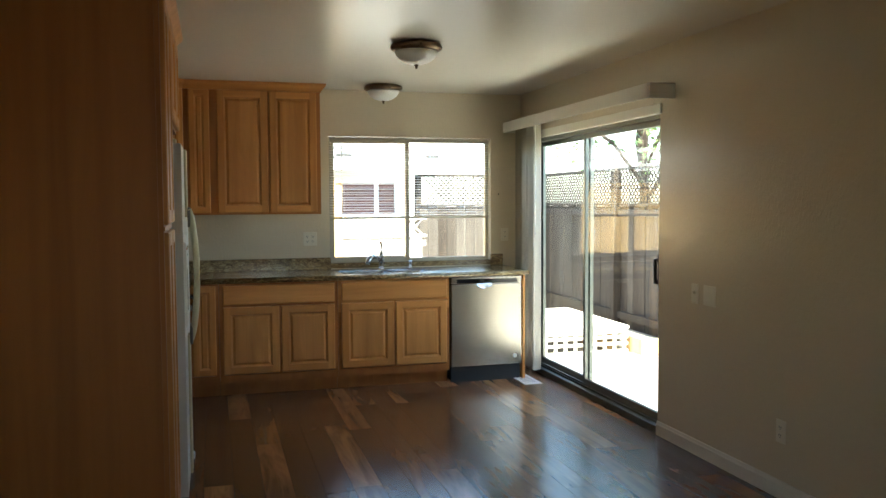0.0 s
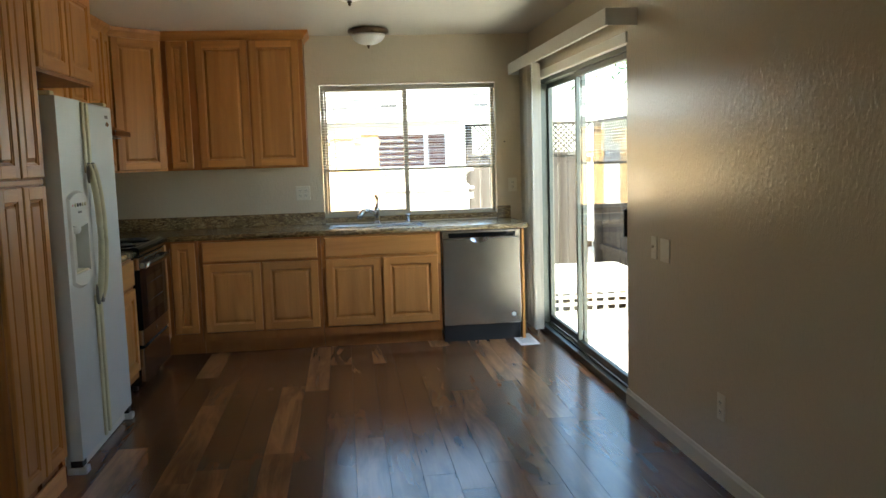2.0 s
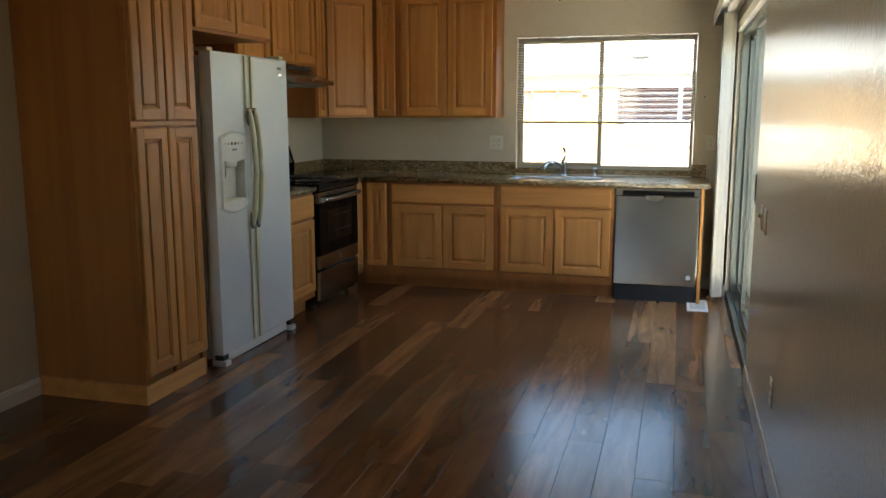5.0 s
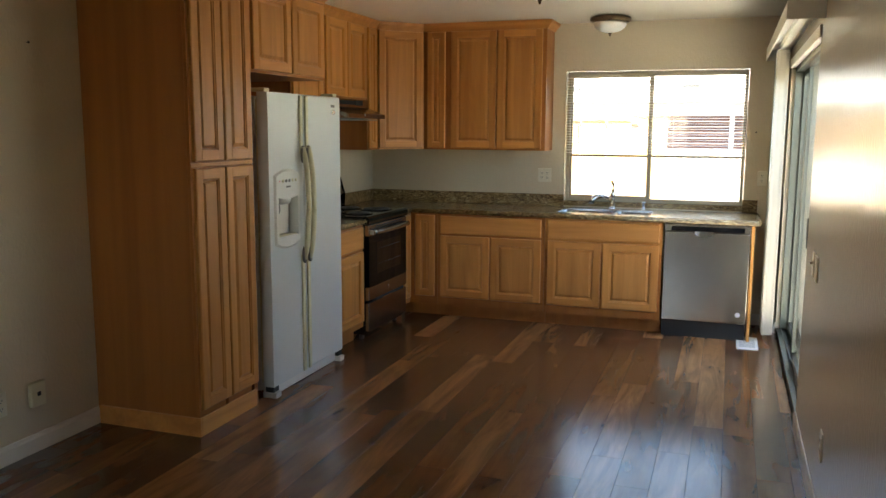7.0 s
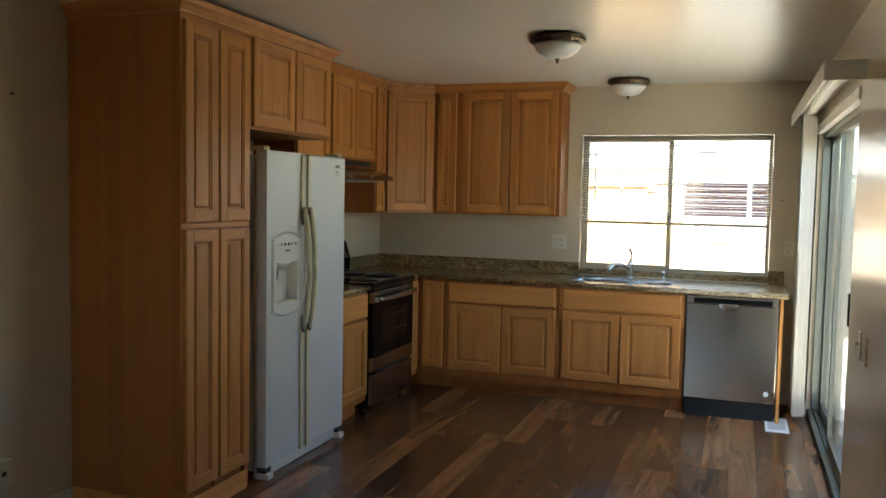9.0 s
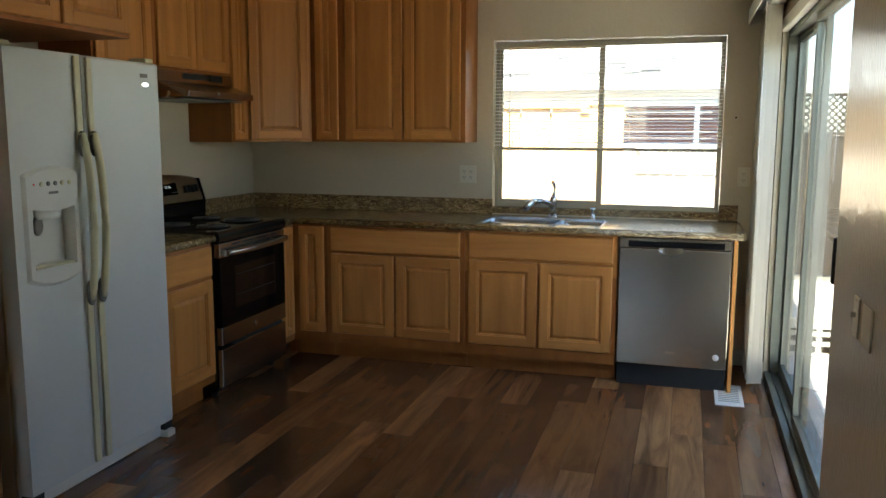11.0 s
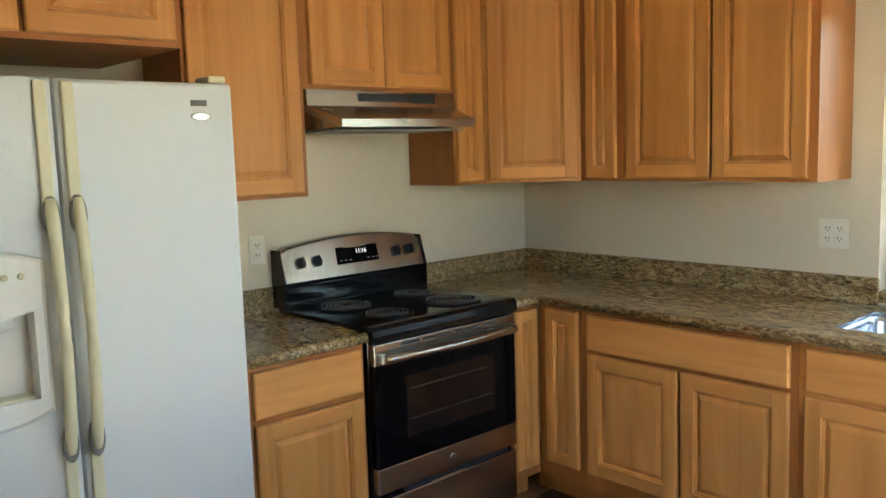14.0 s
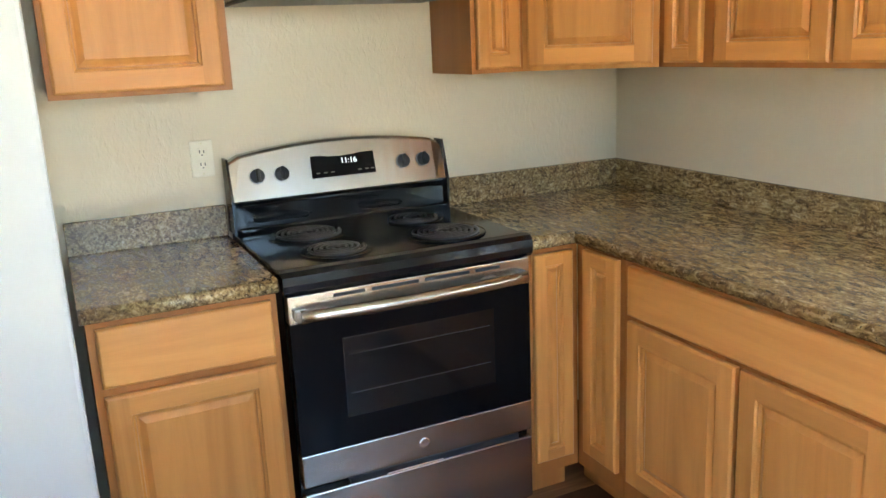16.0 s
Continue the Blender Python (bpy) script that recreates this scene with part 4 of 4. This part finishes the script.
    part("indicator", lathe(bmesh.new(), [(0.004, 0), (0.003, 0.002)], 10, on_panel(0.235, 1.09)), BLACK_MATT, guard)


kitchen_range()


def range_hood():
    w = 0.756
    h = thing("range_hood", pose(LX + 0.002, 5.742, 1.0, 0, 0, 90), "stainless under-cabinet range hood with black switches", "range hood")
    # local y runs towards the wall, so the front is at -depth
    box_bm = bmesh.new()
    prof = [(0.0, 0.783), (-0.315, 0.783), (-0.320, 0.722), (-0.47, 0.668), (-0.475, 0.640), (-0.46, 0.636), (0.0, 0.630)]
    n = len(prof)
    taper = [0.0, 0.0, 0.0, 0.042, 0.042, 0.040, 0.0]
    a = [box_bm.verts.new((e, p[0], p[1])) for p, e in zip(prof, taper)]
    b = [box_bm.verts.new((w - e, p[0], p[1])) for p, e in zip(prof, taper)]
    for i in range(n):
        box_bm.faces.new((a[i], a[(i + 1) % n], b[(i + 1) % n], b[i]))
    box_bm.faces.new(a[::-1])
    box_bm.faces.new(b)
    part("canopy", box_bm, STEEL_X, h)
    part("lip", B((0.038, -0.482, 0.634, w - 0.038, -0.470, 0.668), bevel=0.003), STEEL_X, h, "bright steel front lip")
    part("vent_slot", B((0.24, -0.3225, 0.742, 0.50, -0.316, 0.772)), DARK_SLOT, h, "black louvred outlet")
    part("switch_plate", B((0.51, -0.3225, 0.738, 0.64, -0.316, 0.776)), BLACK_MATT, h, "black switch plate")
    part("filter", B((0.05, -0.42, 0.622, w - 0.05, -0.04, 0.629)), GREY_PLASTIC, h)


range_hood()


# ---- lamps, outlets, switches, register ----
def ceiling_lamp(x, y):
    c = thing("ceiling_lamp", pose(x, y, CZ), "flush ceiling lamp, frosted bowl in bronze ring", "ceiling lamp", "ceiling lamps")
    part("ring", lathe(bmesh.new(), [(0.125, -0.001), (0.150, -0.010), (0.158, -0.026), (0.155, -0.038), (0.140, -0.048), (0.126, -0.050)], 36), BRASS, c)
    part("shade", lathe(bmesh.new(), [(0.130, -0.0505), (0.126, -0.066), (0.108, -0.092), (0.078, -0.113), (0.040, -0.125), (0.008, -0.128)], 36), FROST, c, "frosted white glass bowl")
    part("finial", lathe(bmesh.new(), [(0.012, -0.127), (0.014, -0.133), (0.007, -0.139), (0.009, -0.146), (0.004, -0.154)], 14), BRASS, c)


ceiling_lamp(1.671, 5.142)
ceiling_lamp(1.83, 6.93)


def wall_plate(name, at, gangs, kinds, label, category):
    """An electrical plate; local x along the wall, z up, front towards -y."""
    p = thing(name, at, label, category, "wall plates")
    w = 0.072 if gangs == 1 else 0.116
    part("plate", B((-w / 2, -0.006, -0.058, w / 2, 0.0, 0.058), bevel=0.003), IVORY, p)
    for i, kind in enumerate(kinds):
        cx = 0 if gangs == 1 else (-0.023 + 0.046 * i)
        if kind == "outlet":
            for dz in (-0.020, 0.020):
                f = part("socket", B((cx - 0.015, -0.0085, dz - 0.014, cx + 0.015, -0.0062, dz + 0.014), bevel=0.001), IVORY, p)
                part("slot", B((cx - 0.008, -0.0092, dz - 0.002, cx - 0.005, -0.0084, dz + 0.008), (cx + 0.005, -0.0092, dz - 0.002, cx + 0.008, -0.0084, dz + 0.007), (cx - 0.002, -0.0092, dz - 0.010, cx + 0.002, -0.0084, dz - 0.006)), DARK_SLOT, f)
        elif kind == "switch":
            part("toggle", B((cx - 0.005, -0.020, -0.002, cx + 0.005, -0.005, 0.012), bevel=0.002), IVORY, p)
        for dz in (-0.048, 0.048):
            part("screw", lathe(bmesh.new(), [(0.003, 0), (0.002, 0.0012)], 8, pose(cx, -0.006, dz, 90, 0, 0)), CREAM, p)
    return p


EAST, WEST = -90, 90
wall_plate("light_switch", pose(RX, 4.46, 0.940, 0, 0, EAST), 1, ["switch"], "cream single light switch on the textured wall", "light switch")
wall_plate("blank_plate", pose(RX, 4.315, 0.940, 0, 0, EAST), 2, [], "cream blank double cover plate beside the switch", "cover plate")
wall_plate("wall_outlet", pose(RX, 3.69, 0.335, 0, 0, EAST), 1, ["outlet"], "white wall outlet low above the baseboard", "outlet")
wall_plate("wall_outlet", pose(1.262, BY, 1.170, 0, 0, 0), 2, ["outlet", "outlet"], "white double outlet plate above the backsplash", "outlet")
wall_plate("wall_outlet", pose(3.008, BY, 1.184, 0, 0, 0), 1, ["outlet"], "white wall outlet beside the kitchen window", "outlet")
wall_plate("wall_outlet", pose(LX, 5.68, 1.164, 0, 0, WEST), 1, ["outlet"], "white wall outlet beside the range", "outlet")
wall_plate("wall_outlet", pose(LX, 3.065, 0.290, 0, 0, WEST), 1, ["outlet"], "white wall outlet low beside the pantry", "outlet")
ob = wall_plate("wall_outlet", pose(LX, 3.265, 0.288, 0, 0, WEST), 1, [], "cream surface-mounted wall jack box beside the pantry", "outlet")
part("jack_box", B((-0.045, -0.032, -0.06, 0.045, -0.0065, 0.06), bevel=0.006), CREAM, ob)
part("jack", B((-0.010, -0.034, -0.008, 0.010, -0.031, 0.012)), DARK_SLOT, ob)


def wall_nail(at, label):
    n = thing("wall_nail", at, label, "nail", "wall nails")
    part("shank", lathe(bmesh.new(), [(0.002, -0.001), (0.002, 0.014)], 8), GREY_PLASTIC, n)
    part("head", lathe(bmesh.new(), [(0.002, 0.0141), (0.0065, 0.0145), (0.005, 0.017)], 10), BLACK_MATT, n)


wall_nail(pose(LX, 3.356, 1.946, 0, 90, 0), "small dark nail in the plain cream wall")
wall_nail(pose(2.945, BY, 1.545, 90, 0, 0), "small dark nail beside the kitchen window")


def floor_register():
    r = thing("floor_register", pose(2.948, 6.63, 0.0), "white metal floor register beside the patio door", "floor vent")
    w, d = 0.075, 0.19
    part("frame", B((-w, -d, 0.001, -w + 0.02, d, 0.006), (w - 0.02, -d, 0.001, w, d, 0.006), (-w + 0.02, -d, 0.001, w - 0.02, -d + 0.05, 0.006), (-w + 0.02, d - 0.05, 0.001, w - 0.02, d, 0.006), bevel=0.001), WHITE_PLASTIC, r)
    part("backing", B((-w + 0.02, -d + 0.05, 0.0008, w - 0.02, d - 0.05, 0.002)), GREY_PLASTIC, r)
    for i in range(9):
        y = -d + 0.06 + i * (2 * d - 0.12) / 8
        part("slat", B((-w + 0.02, y - 0.008, 0.0025, w - 0.02, y + 0.004, 0.005)), WHITE_PLASTIC, r)


floor_register()


# ---- outside ----
GZ = -0.16
ground = bmesh.new()
box(ground, -400, -400, GZ - 0.5, 400, 400, GZ)
structure("ground", ground, DIRT, "dry bare yard ground around the house", "ground")
structure("pavement", B((RX + T + 0.002, 2.0, GZ - 0.1, 5.0, 8.05, GZ + 0.05), (-3.0, BY + T + 0.002, GZ - 0.1, RX + T + 0.001, 9.3, GZ + 0.05)), CONCRETE, "pale sunlit concrete patio slab", "patio")
# Unseen roof slab added over the rooms; its eaves block direct sun.
structure("roof_own", B((LX - 1.0, SY - 1.0, CZ + 0.125, RX + 0.45, BY + 0.50, CZ + 0.25)), STUCCO, "unseen eave slab that keeps sun off the openings", "roof")


def fence(name, p0, p1, top, mat, label, lattice=0.0, post_every=2.4, gap=0.006):
    """Board fence from p0 to p1 with posts, a cap rail and, if asked, a lattice band on top."""
    a, b = Vector((*p0, 0)), Vector((*p1, 0))
    length = (b - a).length
    ang = math.degrees(math.atan2(b.y - a.y, b.x - a.x))
    f = thing(name, pose(p0[0], p0[1], GZ, 0, 0, ang), label, "fence")
    h = top - GZ
    bw = 0.14
    me = mesh_of("board", B((0.0, -0.010, 0.03, bw - gap, 0.010, h)))
    me.materials.append(mat)
    for i in range(int(length / bw)):
        o = new("board", me)
        o.parent = f
        o.matrix_basis = pose(i * bw, 0.003 * math.sin(i * 2.3), 0.006 * math.sin(i * 1.7), 0, 0.25 * math.sin(i * 3.1), 0)
    total = h + lattice
    for i in range(int(length / post_every) + 1):
        part("post", B((i * post_every - 0.045, 0.0125, 0.0, i * post_every + 0.045, 0.105, total + 0.03), bevel=0.004), mat, f)
    for z in (0.25, h - 0.12):
        part("rail", B((0.0, 0.016, z, length, 0.055, z + 0.08)), mat, f)
    part("cap_rail", B((0.0, -0.035, h + 0.0005, length, 0.055, h + 0.035), bevel=0.003), mat, f)
    if lattice:
        part("cap_rail", B((0.0, -0.035, total, length, 0.055, total + 0.035), bevel=0.003), mat, f)
        bm = bmesh.new()
        lh = lattice - 0.036
        for s in (1, -1):
            k = -lh
            while k < length:
                x0, x1 = (k, k + lh) if s > 0 else (k + lh, k)
                z0, z1 = h + 0.036, h + 0.036 + lh
                if min(x0, x1) > 0 and max(x0, x1) < length:
                    y = 0.004 if s > 0 else -0.006
                    vs = [bm.verts.new(p) for p in ((x0 - 0.014, y, z0), (x0 + 0.014, y, z0), (x1 + 0.014, y, z1), (x1 - 0.014, y, z1), (x0 - 0.014, y + 0.007, z0), (x0 + 0.014, y + 0.007, z0), (x1 + 0.014, y + 0.007, z1), (x1 - 0.014, y + 0.007, z1))]
                    for q in ((0, 1, 2, 3), (4, 7, 6, 5), (0, 3, 7, 4), (1, 5, 6, 2)):
                        bm.faces.new([vs[i] for i in q])
                k += 0.075
        tagged(part("lattice", bm, mat, f), kind="stuff")
    return f


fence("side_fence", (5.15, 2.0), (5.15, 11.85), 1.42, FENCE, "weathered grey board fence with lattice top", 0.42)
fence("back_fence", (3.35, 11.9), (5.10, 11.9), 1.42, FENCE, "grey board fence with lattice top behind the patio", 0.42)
fence("cedar_fence", (-4.0, 9.55), (1.80, 9.55), 1.66, CEDAR, "sunlit orange cedar board fence behind the house", 0.0)
fence("redwood_gate", (1.62, 10.6), (2.05, 10.6), 1.72, CEDAR, "narrow pale board gate beside the cedar fence", 0.0)
fence("garden_fence", (2.12, 11.3), (3.30, 11.3), 1.00, DECK, "pale painted garden fence with lattice top", 0.24)


def low_deck():
    d = thing("low_deck", pose(3.35, 8.06, GZ), "low pale deck with a lattice skirt", "deck")
    w, dp, h = 1.30, 1.55, 0.33
    for i in range(11):
        part("deck_board", B((-0.02, i * 0.142, h - 0.03, w + 0.02, i * 0.142 + 0.136, h)), DECK, d)
    for x in (0.0, w - 0.07):
        for y in (0.02, dp - 0.09):
            part("post", B((x, y, 0.0, x + 0.07, y + 0.07, h - 0.031)), DECK, d)
    part("rim_board", B((0.0, 0.0, h - 0.075, w, 0.0195, h - 0.031)), DECK, d)
    part("rim_board", B((0.0, 0.0, 0.0, w, 0.0195, 0.04)), DECK, d)
    for i in range(12):
        x = 0.02 + i * (w - 0.08) / 11
        part("lattice_slat", B((x, -0.008, 0.0, x + 0.036, -0.001, h - 0.031)), DECK, d)
    for z in (0.055, 0.135, 0.205):
        part("lattice_slat", B((0.0, -0.016, z, w, -0.009, z + 0.032)), DECK, d)


low_deck()
pl = thing("planter_edge", pose(4.68, 7.80, GZ), "orange timber planter edge along the fence", "planter")
part("board", B((0.0, 0.0, 0.0, 0.42, 0.04, 0.22), bevel=0.004), CEDAR, pl)
part("board", B((0.0, 0.0405, 0.0, 0.04, 1.6, 0.22), bevel=0.004), CEDAR, pl)
part("soil", B((0.041, 0.041, 0.0, 0.41, 1.6, 0.16)), DIRT, pl)


def neighbour_house():
    y, x0, x1 = 12.1, -5.0, 3.25
    h = thing("neighbour_house", pose(0, 0, 0), "white stucco neighbour house with pale shingle roof", "house")
    part("wall", B((x0, y, GZ, 1.72, y + 0.2, 2.05), (3.06, y, GZ, x1, y + 0.2, 2.05), (1.72, y, GZ, 3.06, y + 0.2, 1.30), (1.72, y, 1.76, 3.06, y + 0.2, 2.05), (x1 - 0.2, y + 0.2, GZ, x1, y + 5, 2.05)), STUCCO, h)
    wd = part("window", B((1.70, y - 0.03, 1.27, 3.08, y - 0.001, 1.31), (1.70, y - 0.03, 1.75, 3.08, y - 0.001, 1.79), (1.70, y - 0.03, 1.31, 1.75, y - 0.001, 1.75), (3.03, y - 0.03, 1.31, 3.08, y - 0.001, 1.75), (2.73, y - 0.03, 1.31, 2.79, y - 0.001, 1.75)), STUCCO, h)
    for i in range(6):
        z = 1.305 + i * 0.075
        part("shutter_board", B((1.722, y + 0.02, z, 3.058, y + 0.05, z + 0.070)), REDWOOD, wd, "red-brown shutter board")
    part("fascia", B((x0 - 0.3, y - 0.42, 1.93, x1 + 0.3, y - 0.39, 2.07)), STUCCO, h, "white fascia board")
    slope = math.degrees(math.atan(0.36))
    rf = part("roof", B((x0 - 0.35, -0.02, -0.10, x1 + 0.35, 5.4, 0.0)), SHINGLE, h, at=pose(0, y - 0.40, 2.12, slope, 0, 0))
    bm = bmesh.new()
    rnd = random.Random(5)
    for r in range(34):
        x = x0 - 0.35 + rnd.random() * 0.2
        while x < x1 + 0.3:
            w = 0.16 + rnd.random() * 0.16
            t = 0.010 + rnd.random() * 0.018
            yy = r * 0.155 - rnd.random() * 0.03
            vs = [bm.verts.new(p) for p in ((x, yy, t), (x + w, yy, t), (x + w, yy + 0.2, 0.004), (x, yy + 0.2, 0.004), (x, yy, 0.001), (x + w, yy, 0.001))]
            bm.faces.new(vs[:4])
            bm.faces.new((vs[0], vs[4], vs[5], vs[1]))
            x += w + 0.006
    tagged(part("shingles", bm, SHINGLE, h, at=pose(0, y - 0.40, 2.123, slope, 0, 0)), kind="stuff")


neighbour_house()


def tree(x, y, height, spread, seed, label):
    rnd = random.Random(seed)
    t = thing("tree", pose(x, y, GZ), label, "tree")
    tr = bmesh.new()
    tube(tr, [(0, 0, 0), (0.05, 0.02, height * 0.3), (-0.03, 0.05, height * 0.55), (0.02, 0, height * 0.8)], 0.10, 9)
    ends = []
    for i in range(9):
        a = i * 2.4
        z = height * (0.35 + 0.05 * i)
        e = (spread * 0.7 * math.cos(a), spread * 0.7 * math.sin(a), z + height * 0.22)
        tube(tr, [(0, 0, z), (e[0] * 0.5, e[1] * 0.5, z + height * 0.14), e], 0.03, 6)
        ends.append(e)
    part("trunk", tr, BARK, t)
    cr = bmesh.new()
    ends.append((0, 0, height * 0.9))
    for ex, ey, ez in ends:
        for _ in range(520):
            p = Vector((rnd.gauss(ex, spread * 0.28), rnd.gauss(ey, spread * 0.28), rnd.gauss(ez, spread * 0.26)))
            d1 = Vector((rnd.uniform(-1, 1), rnd.uniform(-1, 1), rnd.uniform(-1, 1))).normalized()
            d2 = d1.orthogonal().normalized()
            s = rnd.uniform(0.035, 0.075)
            vs = [cr.verts.new(p + q) for q in (d1 * s, d2 * s * 0.45, -d1 * s, -d2 * s * 0.45)]
            cr.faces.new(vs)
    tagged(part("crown", cr, LEAF, t), kind="stuff")


tree(6.7, 11.4, 4.6, 1.3, 3, "leafy green yard tree behind the fence")
tree(6.4, 8.6, 3.4, 0.9, 8, "bushy green shrub tree over the side fence")


# ---- floor planks, last ----
def floor_planks():
    w, length, g = 0.150, 1.22, 0.0005
    rnd = random.Random(12)
    cache = {}
    rows = int((RX - LX) / w) + 1
    for r in range(rows):
        x0 = LX + r * w
        x1 = min(RX, x0 + w)
        if x1 - x0 < 0.02:
            continue
        y = SY - rnd.random() * length
        while y < BY:
            a, b = max(SY, y), min(BY, y + length)
            y += length
            if b - a < 0.02:
                continue
            key = (round(x1 - x0, 3), round(b - a, 3))
            if key not in cache:
                bm = bmesh.new()
                ww, ll, c = key[0] / 2 - g, key[1] / 2 - g, 0.0008
                lo = [bm.verts.new(p) for p in ((-ww, -ll, -c), (ww, -ll, -c), (ww, ll, -c), (-ww, ll, -c))]
                hi = [bm.verts.new(p) for p in ((-ww + c, -ll + c, 0), (ww - c, -ll + c, 0), (ww - c, ll - c, 0), (-ww + c, ll - c, 0))]
                bt = [bm.verts.new(p) for p in ((-ww, -ll, -0.0075), (ww, -ll, -0.0075), (ww, ll, -0.0075), (-ww, ll, -0.0075))]
                for p, q in ((lo, hi), (bt, lo)):
                    for i in range(4):
                        bm.faces.new((p[i], p[(i + 1) % 4], q[(i + 1) % 4], q[i]))
                bm.faces.new(hi)
                cache[key] = mesh_of("plank", bm)
                cache[key].materials.append(PLANK)
            o = new("plank", cache[key])
            o.parent = floor
            o.matrix_basis = pose((x0 + x1) / 2, (a + b) / 2, 0)


floor_planks()
